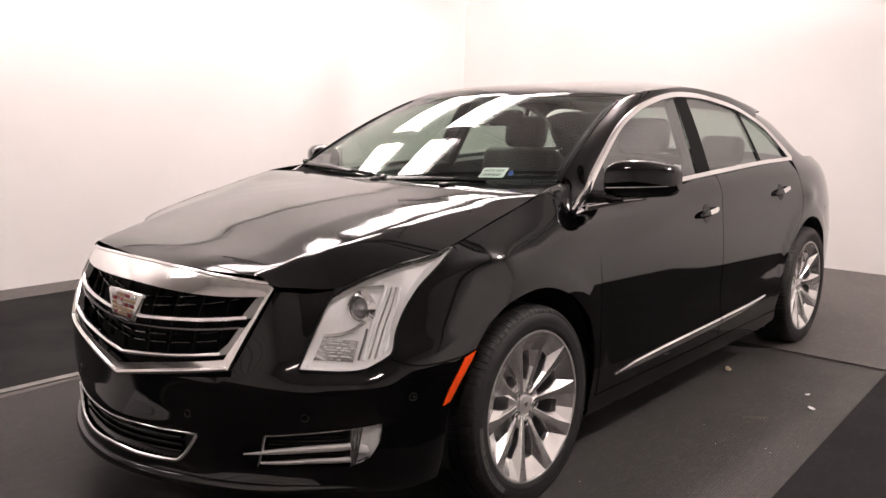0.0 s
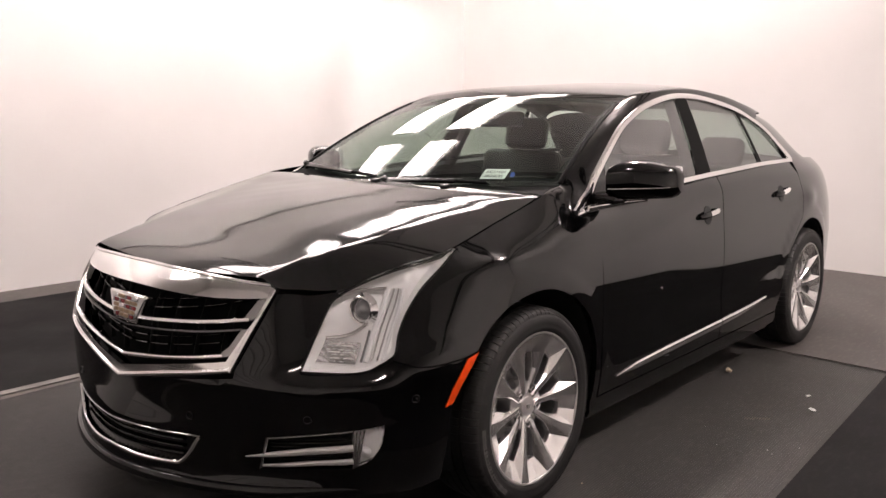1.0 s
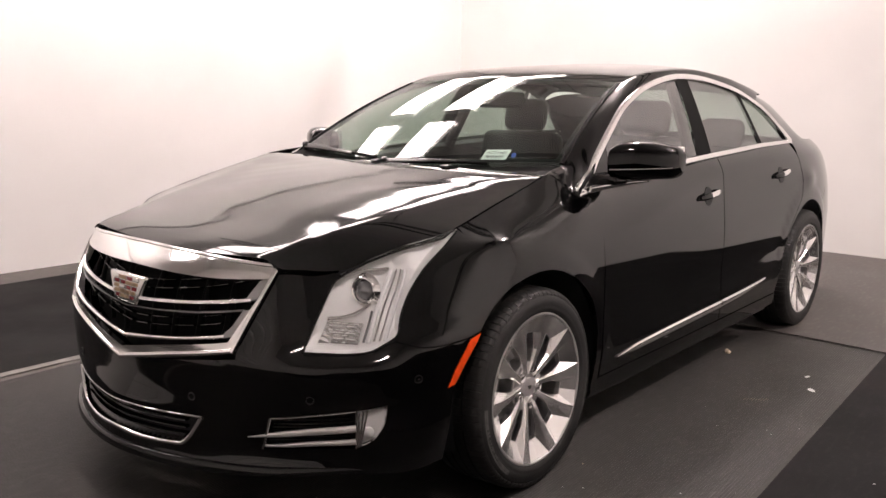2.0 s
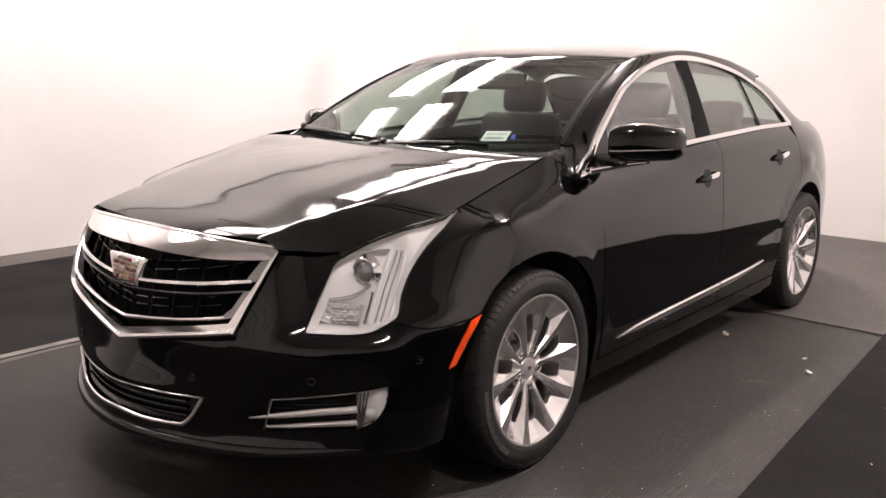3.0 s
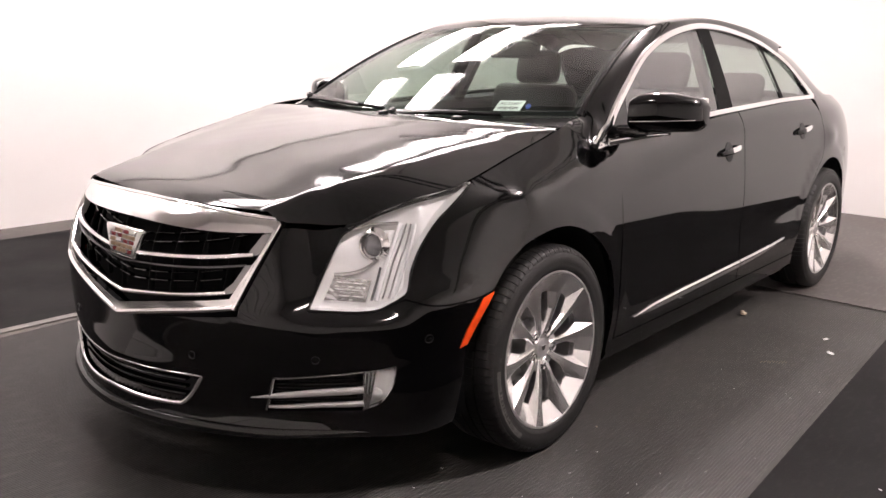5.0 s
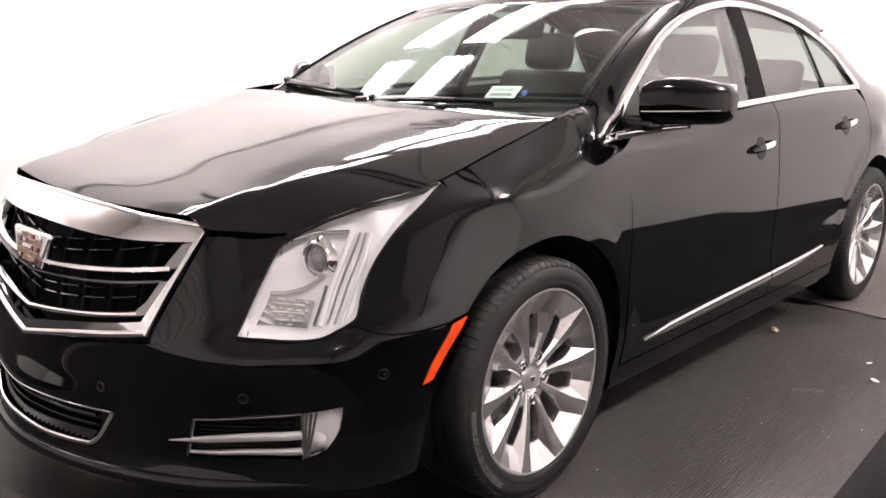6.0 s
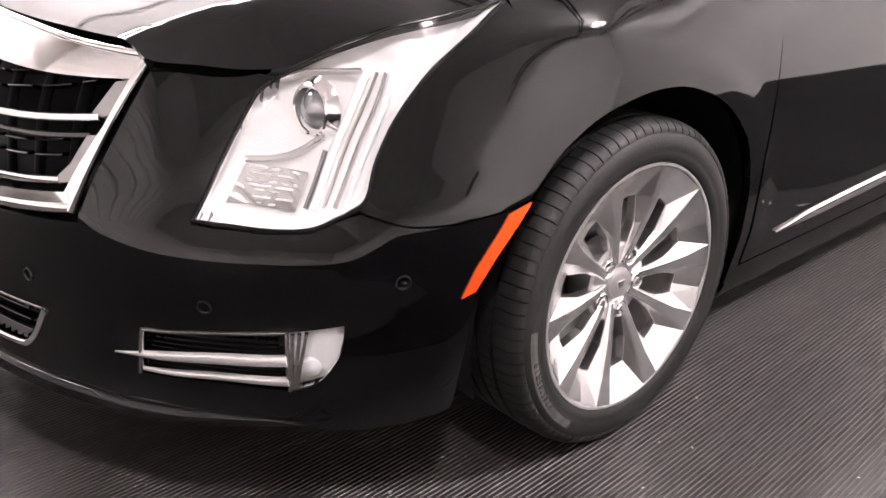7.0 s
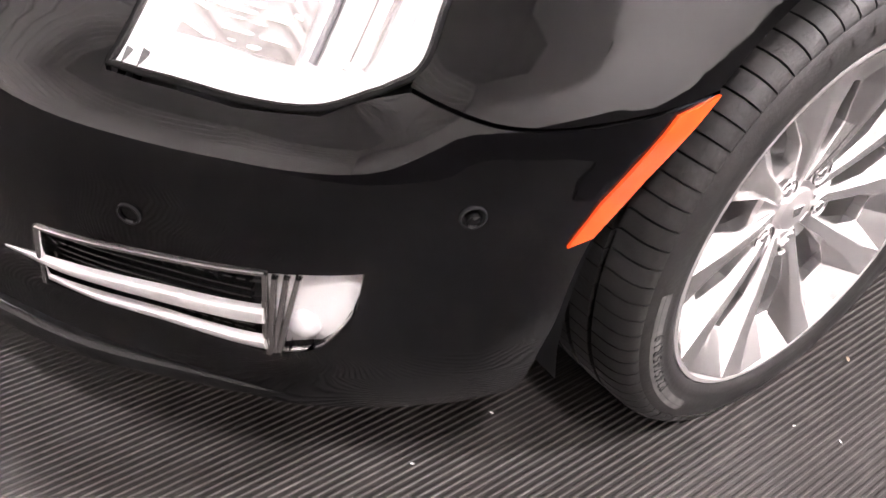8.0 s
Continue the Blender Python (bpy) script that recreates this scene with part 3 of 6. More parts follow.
# Made-up lamp, added to light the end wall.
high_bay(4.3, 0.8, 4.5, 0.75)
# Made-up lamp, added to brighten the headlamp and the car's front.
high_bay(-1.7, -3.0, 4.85, 0.56)


def roof_beam(x):
    t = thing("roof_truss", "dark steel roof truss with diagonal struts", "roof truss", "roof trusses", at=(x, 0, 3.30))
    bm = box(bmesh.new(), -0.025, 0.025, WALL_L + 0.02, WALL_R - 0.02, 0.26, 0.30)
    part("top_chord", bm, STEEL, t)
    bm = box(bmesh.new(), -0.025, 0.025, WALL_L + 0.02, WALL_R - 0.02, -0.018, 0.018)
    part("bottom_chord", bm, STEEL, t)
    n = 14
    for k in range(n):
        a, b = WALL_L + 0.1 + k * (WALL_R - WALL_L - 0.2) / n, WALL_L + 0.1 + (k + 1) * (WALL_R - WALL_L - 0.2) / n
        bm = tube(bmesh.new(), [(0, a, 0 if k % 2 else 0.28), (0, b, 0.28 if k % 2 else 0)], 0.015, 6)
        part("strut", bm, STEEL, t)
    return t


first_truss = roof_beam(1.2)
for px in (4.0,):
    copy_thing(first_truss, pose(px, 0, 3.30))

# ---- the car ----
car = thing("car", "glossy black four-door saloon with chrome trim on a ribbed mat", "car")
GAP = 0.0022
STEP = (0.12, 0.02)

# outlines on the body surface
A = lambda x, y, z: uv(x, y, z)
GR_T, GR_B = A(-0.784, -0.524, 0.848), A(-0.917, -0.473, 0.607)
HL = {"bl": A(-0.782, -0.625, 0.607), "tl": A(-0.61, -0.62, 0.81), "br": A(-0.605, -0.80, 0.640), "tip": ux(-0.296, 0.934)}
HOODLINE = [(-0.612, -0.62, 0.818), (-0.53, -0.675, 0.86), (-0.46, -0.725, 0.893), (-0.38, -0.77, 0.916), (-0.304, -0.80, 0.936), (-0.1, -0.797, 0.990), (0.1, -0.785, 1.038), (0.216, -0.77, 1.066)]
SEAM = [ux(-0.605, 0.640), ux(-0.57, 0.626), ux(-0.54, 0.620), ux(-0.48, 0.619), ux(-0.40, 0.624), ux(-0.335, 0.632)]
ARCH_F = [(-0.455, 0.18), (-0.452, 0.36), (-0.44, 0.48), (-0.39, 0.57), (-0.335, 0.634), (-0.255, 0.70), (-0.15, 0.748), (0.0, 0.770), (0.13, 0.750), (0.25, 0.690), (0.345, 0.60), (0.385, 0.50), (0.392, 0.38), (0.385, 0.24)]
BELT = [(0.335, 0.992), (0.6, 1.022), (0.9, 1.045), (1.2, 1.058), (1.45, 1.069), (1.834, 1.083), (2.25, 1.096), (2.6, 1.099), (2.78, 1.100)]


def belt_z(x):
    return float(np.interp(x, [p[0] for p in BELT], [p[1] for p in BELT]))


def arch_line(cx=0.0, pts=ARCH_F):
    return [ux(cx + x, z) for x, z in smooth_line(pts, 4)]


# hood surface
HOODEDGE = np.array([skin(*uv(x, y, z))[0] for x, y, z in HOODLINE])
HC_X = [-1.0, -0.928, -0.868, -0.828, -0.788, -0.74, -0.6, -0.45, -0.2, 0.0, 0.20, 0.5]
HC_Z = [0.72, 0.793, 0.844, 0.8705, 0.888, 0.901, 0.932, 0.965, 1.012, 1.043, 1.068, 1.085]
HE_X = [-1.0, -0.80, -0.74] + list(HOODEDGE[:, 0]) + [0.5]
HE_Y = [0.51, 0.53, 0.56] + list(-HOODEDGE[:, 1]) + [0.74]
HE_Z = [0.76, 0.850, 0.842] + list(HOODEDGE[:, 2]) + [1.075]


YC_X, YC = [-1.0, -0.80, -0.643, -0.49, -0.224, 0.006, 0.20, 0.5], [0.46, 0.485, 0.515, 0.555, 0.60, 0.66, 0.735, 0.75]


def hood_z(x, y):
    """Crowned centre; past the crease a flat flank falls to the shut line."""
    x, y = np.asarray(x, float), np.abs(np.asarray(y, float))
    c, ye, ze, yc = pchip(HC_X, HC_Z, x), pchip(HE_X, HE_Y, x), pchip(HE_X, HE_Z, x), pchip(YC_X, YC, x)
    crown = pchip([-1.0, -0.75, -0.5, -0.25, 0.0, 0.2, 0.5], [0.008, 0.010, 0.015, 0.017, 0.012, 0.003, 0.002], np.clip(x, -1.0, 0.5))
    zc = c - crown
    r = y / yc
    inner = c - crown * (0.12 * r ** 2 + 0.88 * 0.12 / 0.43 * np.log1p(np.exp((r - 0.57) / 0.12)))
    outer = ze + np.maximum(zc - ze, 0.004) * (ye - y) / np.maximum(ye - yc, 0.035)
    k = 0.0022
    low = np.minimum(inner, outer)
    ripple = 0.00011 * (np.sin(21 * x + 9 * y + 1) + np.sin(13 * x - 24 * y) + 2 * np.sin(41 * x + 3) * np.sin(37 * y + 1) * np.exp(-((x + 0.05) / 0.3) ** 2 - ((np.abs(y) - 0.4) / 0.25) ** 2))
    return low - k * np.log(np.exp(-(inner - low) / k) + np.exp(-(outer - low) / k)) + ripple * np.clip((x + 0.75) / 0.2, 0, 1)


def hood_surf(x, y):
    return np.stack([x, y, hood_z(x, y)], 1)


front_edge = [(-0.801, -0.535), (-0.826, -0.40), (-0.846, -0.2), (-0.854, 0.0)]
side = [(-0.792, -0.545), (-0.71, -0.583)] + [(x, y + 0.0075) for x, y, z in HOODEDGE]
rear = [(HOODEDGE[-1][0] + 0.004, HOODEDGE[-1][1] + 0.012), (0.225, -0.60), (0.215, -0.40), (0.208, -0.2), (0.206, 0.0)]
half = smooth_line(front_edge[::-1], 5) + smooth_line(side, 5) + smooth_line(rear, 5)
hood_poly = half + [(x, -y) for x, y in half[::-1][1:-1]]
hood = sheet("hood", hood_poly, hood_surf, (0.03, 0.03), PAINT, car, "glossy black hood with raised centre", flange=0.02)


def on_skin(poly, name, label="", material=PAINT, step=STEP, flange=0.014, both=True, parent=None, off=0.0):
    obs = [sheet(name, poly, lambda a, b: skin(a, b, off), step, material, parent or car, label, flange)]
    if both:
        obs.append(sheet(name, mirror(poly), lambda a, b: skin(a, b, off), step, material, parent or car, label, flange))
    return obs


# fender
top = [uv(x, y - 0.002, z) for x, y, z in smooth_line(HOODLINE[4:], 5)]
hl_outer = [ux(-0.602, 0.645), ux(-0.585, 0.664), ux(-0.556, 0.712), ux(-0.518, 0.764), ux(-0.467, 0.821), ux(-0.407, 0.867), ux(-0.360, 0.896), HL["tip"]]
corner_line = [ux(x, z) for x, z in smooth_line([(0.226, 1.068), (0.262, 1.048), (0.296, 1.022), (0.322, 0.998)], 4)]
fender = arch_line(pts=ARCH_F[4:]) + [ux(0.425, 0.24), ux(0.43, 0.5), ux(0.435, 0.75), ux(0.44, 0.93), ux(0.43, 0.993)] + corner_line[::-1] + top[::-1] + smooth_line(hl_outer[::-1], 5) + smooth_line(SEAM, 5)
on_skin(fender, "front_fender")
# doors
DF = [ux(0.435 + GAP * 2, z) for z in (0.285, 0.5, 0.75, 0.93)] + [ux(0.438, 0.995)]
fd = [ux(x, z) for x, z in ((1.575, 0.285), (1.583, 0.6), (1.60, 0.85), (1.632, 1.02))]
fdoor = [ux(x, 0.285) for x in np.linspace(0.44, 1.575, 12)] + smooth_line(fd, 5) + [ux(x, belt_z(x) - 0.004) for x in np.linspace(1.64, 0.45, 14)] + DF[::-1]
on_skin(fdoor, "front_door")
ARCH_R = [(2.385, 0.26), (2.41, 0.40), (2.45, 0.52), (2.52, 0.62), (2.62, 0.70), (2.74, 0.75), (2.85, 0.765), (2.98, 0.745), (3.10, 0.685), (3.19, 0.60), (3.25, 0.48), (3.27, 0.30)]
rd_rear = [(2.40, 0.40), (2.44, 0.52), (2.51, 0.63), (2.60, 0.72), (2.70, 0.80), (2.73, 0.92), (2.72, 1.03)]
rdoor = [ux(x, 0.285) for x in np.linspace(1.575 + 0.006, 2.36, 9)] + [ux(x, z) for x, z in smooth_line(rd_rear, 4)] + [ux(x, belt_z(x) - 0.004) for x in np.linspace(2.71, 1.648, 12)] + [(u + 0.012, z) for u, z in smooth_line(fd, 5)[::-1]]
on_skin(rdoor, "rear_door")
# quarter panel and tail
quarter = [(u + 0.012, z) for u, z in [ux(x, z) for x, z in smooth_line(rd_rear, 4)][::-1]] + [ux(x, z) for x, z in smooth_line(ARCH_R[1:], 4)] + [ux(3.45, 0.30), ux(3.5, 0.62), (17.9, 0.64), (18.6, 0.64), (18.6, 1.04), (17.5, 1.085), ux(3.2, 1.102), ux(3.0, 1.112), ux(2.8, 1.112)]
on_skin(quarter, "quarter_panel")
rear_bumper = [ux(3.27, 0.26), (17.0, 0.20), (22, 0.20), (22, 0.63), (18.6, 0.63), (17.9, 0.63), ux(3.5, 0.612), ux(3.45, 0.30)]
on_skin(rear_bumper, "rear_bumper", step=(0.2, 0.04))
on_skin([(18.62, 0.64), (22, 0.64), (22, 1.07), (18.62, 1.04)], "trunk_face", step=(0.2, 0.04))
on_skin([(17.75, 0.80), (18.61, 0.66), (18.61, 1.03), (17.9, 1.055)], "tail_lamp", "tall red tail lamp", LENSRED, step=(0.1, 0.03), off=0.006)
# rocker
rock = [ux(x, 0.20) for x in np.linspace(0.395, 2.38, 20)] + [ux(x, 0.280) for x in np.linspace(2.37, 0.397, 20)]
on_skin(rock, "rocker_panel")

HL_BOTTOM = [(HL["br"][0] - 0.06, 0.634), A(-0.645, -0.765, 0.613), A(-0.70, -0.715, 0.606), A(-0.76, -0.65, 0.606)]
HL_INNER = [(3.72, 0.609), (3.87, 0.664), (4.07, 0.738), (4.24, 0.789), (4.40, 0.808)]
# front bumper with openings
LG = [(0, 0.380), (0.98, 0.385), (1.82, 0.390)]
LGB = [(1.56, 0.314), (1.49, 0.302), (1.36, 0.294), (0.7, 0.287), (0, 0.293)]
FB = {"tl": (3.08, 0.415), "tr": (4.84, 0.442), "ltr": (5.56, 0.454), "lr": (5.515, 0.408), "lbr": (5.39, 0.376), "lm": (5.26, 0.352), "lb": (5.10, 0.338), "bl": (4.84, 0.325), "gbl": (2.87, 0.311)}
fog_ring = [FB[k] for k in ("tl", "tr", "ltr", "lr", "lbr", "lm", "lb", "bl", "gbl")]
lower_edge = [(0, 0.226), (1.5, 0.228), (2.6, 0.232), (3.6, 0.242), (4.6, 0.243), (5.5, 0.232), (6.2, 0.222), ux(-0.452, 0.24)]
lower_edge = smooth_line(lower_edge, 4)
bump_half = (lower_edge + [ux(x, z) for x, z in smooth_line(ARCH_F[1:5], 4)] + [(u, z - 0.004) for u, z in smooth_line(SEAM, 5)[::-1]]
             + [(u, z - 0.006) for u, z in HL_BOTTOM] + [(HL["bl"][0] - 0.03, 0.603)] + [(u - 0.025, z) for u, z in HL_INNER] + [(HL["tl"][0] - 0.03, 0.812), (GR_T[0] + 0.06, 0.838), (GR_B[0] + 0.05, 0.605), (GR_B[0] + 0.04, 0.585), (1.0, 0.543), (0, 0.510)])
# each half is cut in two beside the fog lamp opening; the cut has no edge of its own
US = 3.4
outer = bump_half + smooth_line(LG, 5) + smooth_line(LGB, 5)


def edge_at(p, q):
    return (US, p[1] + (q[1] - p[1]) * (US - p[0]) / (q[0] - p[0]))


z_low, z_high = edge_at(FB["gbl"], FB["bl"]), edge_at(FB["tl"], FB["tr"])
for less, way in ((True, [z_low, FB["gbl"], FB["tl"], z_high]), (False, [z_high] + [FB[k] for k in ("tr", "ltr", "lr", "lbr", "lm", "lb", "bl")] + [z_low])):
    half_poly = clip_half(outer, 0, US, less)
    n = len(half_poly)
    k = next(k for k in range(n) if abs(half_poly[k][0] - US) < 1e-9 and abs(half_poly[(k + 1) % n][0] - US) < 1e-9)
    half_poly = half_poly[:k + 1] + way + half_poly[k + 1:]
    sheet("front_bumper", half_poly, skin, (0.1, 0.02), PAINT, car, "glossy black front bumper", 0.016, seam=US)
    sheet("front_bumper", mirror(half_poly), skin, (0.1, 0.02), PAINT, car, "glossy black front bumper", 0.016, seam=US)

skin_strip("bumper_edge", [(u, z - 0.006) for u, z in SEAM], 0.005, 0.0025, PAINT, car, both=True, n=5)

# front grille
grille = new("front_grille")
grille.parent = car
gt = smooth_line([(0, 0.866), (GR_T[0] * 0.5, 0.862), GR_T], 6)
gti = smooth_line([(0, 0.806), (GR_T[0] * 0.5, 0.804), (GR_T[0] - 0.12, 0.814)], 6)
on_skin(gt + [(GR_T[0] - 0.005, 0.835)] + gti[::-1], "top_bar", material=CHROME, parent=grille, flange=0.02, step=(0.1, 0.015), off=0.006)
gb = smooth_line([(0, 0.512), (GR_B[0] * 0.5, 0.562), GR_B], 6)
gbi = smooth_line([(0, 0.548), (GR_B[0] * 0.5, 0.594), (GR_B[0] - 0.06, 0.634)], 6)
on_skin(gb[::-1] + gbi, "bottom_bar", material=CHROME, parent=grille, flange=0.02, step=(0.1, 0.015), off=0.006)
on_skin([GR_B, (GR_B[0], 0.609), GR_T, (GR_T[0] - 0.08, 0.823), (GR_B[0] - 0.10, 0.632)], "side_bar", material=CHROME, parent=grille, flange=0.02, step=(0.1, 0.015), off=0.005)
on_skin([(0, 0.50), GR_B, GR_T, (0, 0.86)], "backing", material=BLACKPLASTIC, parent=grille, flange=0, step=(0.15, 0.04), off=-0.075)


def g_edge(z):
    return GR_B[0] + (GR_T[0] - GR_B[0]) * (z - GR_B[1]) / (GR_T[1] - GR_B[1])


bar1 = [(0, 0.705), (1.2, 0.722), (g_edge(0.755) - 0.18, 0.752)]
bar2 = [(0, 0.582), (1.2, 0.612), (g_edge(0.66) - 0.32, 0.646)]
on_skin([(g_edge(0.748) - 0.30, 0.746), (g_edge(0.760) - 0.05, 0.760), (g_edge(0.812) - 0.05, 0.812), (g_edge(0.808) - 0.22, 0.806)], "grille_wedge", material=WEDGE, parent=grille, flange=0.02, step=(0.08, 0.015), off=-0.001)
on_skin([(g_edge(0.65) - 0.42, 0.638), (g_edge(0.65) - 0.10, 0.650), (g_edge(0.728) - 0.05, 0.728), (g_edge(0.728) - 0.22, 0.724), (g_edge(0.68) - 0.26, 0.676), (g_edge(0.66) - 0.34, 0.655)], "grille_wedge", material=WEDGE, parent=grille, flange=0.02, step=(0.08, 0.015), off=-0.001)
skin_strip("side_strip", [(GR_B[0] - 0.01, GR_B[1] - 0.002), (g_edge(0.72) - 0.02, 0.72), (GR_T[0] - 0.02, GR_T[1] - 0.004)], 0.014, 0.010, CHROME, grille, off=0.006, both=True)
skin_strip("top_lip", smooth_line([(0, 0.865), (GR_T[0] * 0.5, 0.861), (GR_T[0] - 0.01, GR_T[1])], 2), 0.012, 0.008, CHROME, grille, off=0.006, both=True)
skin_strip("bottom_lip", smooth_line([(0, 0.516), (GR_B[0] * 0.5, 0.566), (GR_B[0] - 0.01, GR_B[1] + 0.003)], 2), 0.016, 0.010, CHROME, grille, off=0.006, both=True)
for ln, w in ((bar1, 0.014), (bar2, 0.014)):
    skin_strip("grille_bar", ln, w, 0.014, CHROME, grille, off=-0.006, both=True)
POSTS = (0.45, 1.0, 1.55, 2.1)
for base in (0.625, 0.650, 0.735, 0.760):
    for ua, ub in zip((0.0,) + POSTS, POSTS + (2.5,)):
        if ub > 2.2 and base < 0.7:
            continue
        skin_strip("grille_slat", [(w, base - 0.008 + 0.014 * w + 0.006 * w * w) for w in np.linspace(ua + 0.07, ub - 0.07, 4)], 0.006, 0.016, DARKCHROME, grille, off=-0.046, both=True, n=2)
skin_strip("lower_bar", [(0, 0.674), (1.2, 0.692), (g_edge(0.72) - 0.2, 0.722)], 0.010, 0.010, DARKCHROME, grille, off=-0.012, both=True)
for uu in POSTS:
    skin_strip("grille_post", [(uu - 0.06, 0.56 + 0.03 * uu), (uu, 0.68), (uu + 0.05, 0.80)], 0.026, 0.010, BLACKPLASTIC, grille, off=-0.052, both=True)
# emblem
bm = bmesh.new()
box(bm, -0.012, 0.012, -0.105, 0.105, -0.044, 0.044, 0.009)
for v in bm.verts:
    v.co.y *= 1.0 if v.co.z > 0 else 0.66
    v.co.z -= 0.012 * (1 - abs(v.co.y) / 0.105) if v.co.z < 0 else 0
em = part("emblem", bm, SATINCHROME, grille, "chrome shield emblem with coloured blocks")
em.matrix_local = pose(-0.972, 0, 0.734, 0, 9, 0)
ER, EG, ES = EMBLEMRED, EMBLEMGOLD, SATINCHROME
for k, rowm in enumerate(((ES, ER, EG, ES), (EG, EG, ER, ER), (ER, ER, ES, EG), (EG, EG, EG, EG), (ER, EG, EG, ER))):
    z0, hw = 0.028 - 0.0145 * k, 0.078 - 0.0055 * k
    for j, m_ in enumerate(rowm):
        y0, y1 = -hw + hw * j / 2, -hw + hw * (j + 1) / 2
        part("emblem_block", box(bmesh.new(), -0.0155, -0.010, y0 + 0.002, y1 - 0.002, z0 - 0.006, z0 + 0.006, 0.0015), m_, em)

# lower grille
lower = new("lower_grille")
lower.parent = car
lg_all = smooth_line(LGB[::-1], 5) + smooth_line(LG[::-1], 5)
on_skin(lg_all, "backing", material=SATIN, parent=lower, flange=0, step=(0.15, 0.03), off=-0.05)
skin_strip("lower_grille_rim", LG, 0.006, 0.005, CHROME, lower, both=True)
skin_strip("lower_grille_rim", [LG[-1], (1.73, 0.362), (1.63, 0.330)] + smooth_line(LGB, 4), 0.014, 0.009, CHROME, lower, both=True, n=1)
for zz in (0.312, 0.334, 0.357):
    skin_strip("lower_grille_slat", [(0, zz), (0.8, zz + 0.002), (1.45, zz + 0.007)], 0.007, 0.02, GLOSSBLACK, lower, off=-0.03, both=True)
# lip
skin_strip("front_lip", [(0, 0.240), (1.5, 0.242), (2.6, 0.244), (3.6, 0.249), (4.6, 0.252), (5.1, 0.250)], [0.035, 0.035, 0.03, 0.02, 0.004], [0.016, 0.016, 0.013, 0.008, 0.003], GLOSSBLACK, car, both=True)

# fog lamps


def skin_strip_side(s, name, line, w, parent, material=None):
    d = np.array([(line[0][0] + (line[1][0] - line[0][0]) * t, line[0][1] + (line[1][1] - line[0][1]) * t) for t in np.linspace(0, 1, 8)])
    bm = sweep(bmesh.new(), skin(d[:, 0] * s, d[:, 1], 0.0), skin_normal(d[:, 0] * s, d[:, 1]), w, 0.008)
    part(name, bm, material or SATINCHROME, parent)


for s in (1, -1):
    fog = new("fog_lamp")
    fog.parent = car
    pol = [(u * s, z) for u, z in fog_ring]
    pol = pol if s > 0 else pol[::-1]
    sheet("bezel_back", pol[::-1], lambda a, b: skin(a, b, -0.018), (0.1, 0.02), GLOSSBLACK, fog, "", 0)
    for zz in np.linspace(0.012, 0.10, 9):
        d = np.array([((FB["gbl"][0] * (1 - w) + FB["bl"][0] * w) * s, 0.316 + (0.330 - 0.316) * w + zz) for w in np.linspace(0.06, 0.93, 12)])
        bm = sweep(bmesh.new(), skin(d[:, 0], d[:, 1], -0.014), skin_normal(d[:, 0], d[:, 1]), 0.004, 0.005)
        part("bezel_fin", bm, GLOSSBLACK, fog)
    skin_strip_side(s, "bezel_rim", [FB["tl"], FB["gbl"]], 0.009, fog)
    skin_strip_side(s, "bezel_rim", [FB["tl"], FB["tr"]], 0.006, fog)
    skin_strip_side(s, "bezel_rim", [FB["tr"], FB["bl"]], 0.007, fog)
    lens = [(u * s, z) for u, z in (FB[k] for k in ("tr", "ltr", "lr", "lbr", "lm", "lb", "bl"))]
    lens = (lens if s > 0 else lens[::-1])[::-1]
    sheet("lens", lens, lambda a, b: skin(a, b, -0.002), (0.1, 0.02), CLEARLENS, fog, "clear fog lamp lens", 0)
    lc = np.mean(np.array(lens), 0)
    lens_in = [(lc[0] + 0.995 * (u - lc[0]), lc[1] + 0.995 * (z - lc[1])) for u, z in lens]
    sheet("reflector", lens_in, lambda a, b: skin(a, b, -0.012 - 0.004 * np.sin(np.abs(a) * 9)), (0.05, 0.02), SILVER, fog, "", 0)
    d = np.array([(u * s, z) for u, z in smooth_line([FB[k] for k in ("ltr", "lr", "lbr", "lm", "lb", "bl")], 5)])
    part("lens_rim", sweep(bmesh.new(), skin(d[:, 0], d[:, 1], -0.001), skin_normal(d[:, 0], d[:, 1]), np.interp(np.linspace(0, 1, len(d)), [0, 0.5, 1], [0.003, 0.006, 0.010]), 0.004), SATINCHROME, fog)
    bulb = lathe(bmesh.new(), [(0.0, 0.004), (0.010, 0.003), (0.016, -0.002), (0.018, -0.010)], 28, "z")
    uc, zc = 5.12 * s, 0.372
    ob = part("bulb_cover", bulb, FIXTURE, fog)
    ob.matrix_local = Matrix.Translation(Vector(skin([uc], [zc], -0.008)[0])) @ Vector(skin_normal([uc], [zc])[0]).to_track_quat("Z", "Y").to_matrix().to_4x4()
    for w_ in (0.10, 0.22, 0.34):
        top_, bot_ = [(FB["tr"][k] * (1 - w_) + FB["ltr"][k] * w_) for k in (0, 1)], [(FB["bl"][k] * (1 - w_) + FB["lb"][k] * w_) for k in (0, 1)]
        skin_strip_side(s, "lens_rib", [(top_[0], top_[1] - 0.004), (bot_[0], bot_[1] + 0.006)], 0.007, fog, SATINCHROME)
    for ln, w in ((((2.62, 0.346), (3.25, 0.365), (4.05, 0.381), (4.84, 0.392)), [0.004, 0.016, 0.020, 0.020]),
                  (((2.88, 0.320), (3.85, 0.336), (4.84, 0.349)), [0.008, 0.014, 0.017])):
        d = np.array(smooth_line([(u * s, z) for u, z in ln], 8))
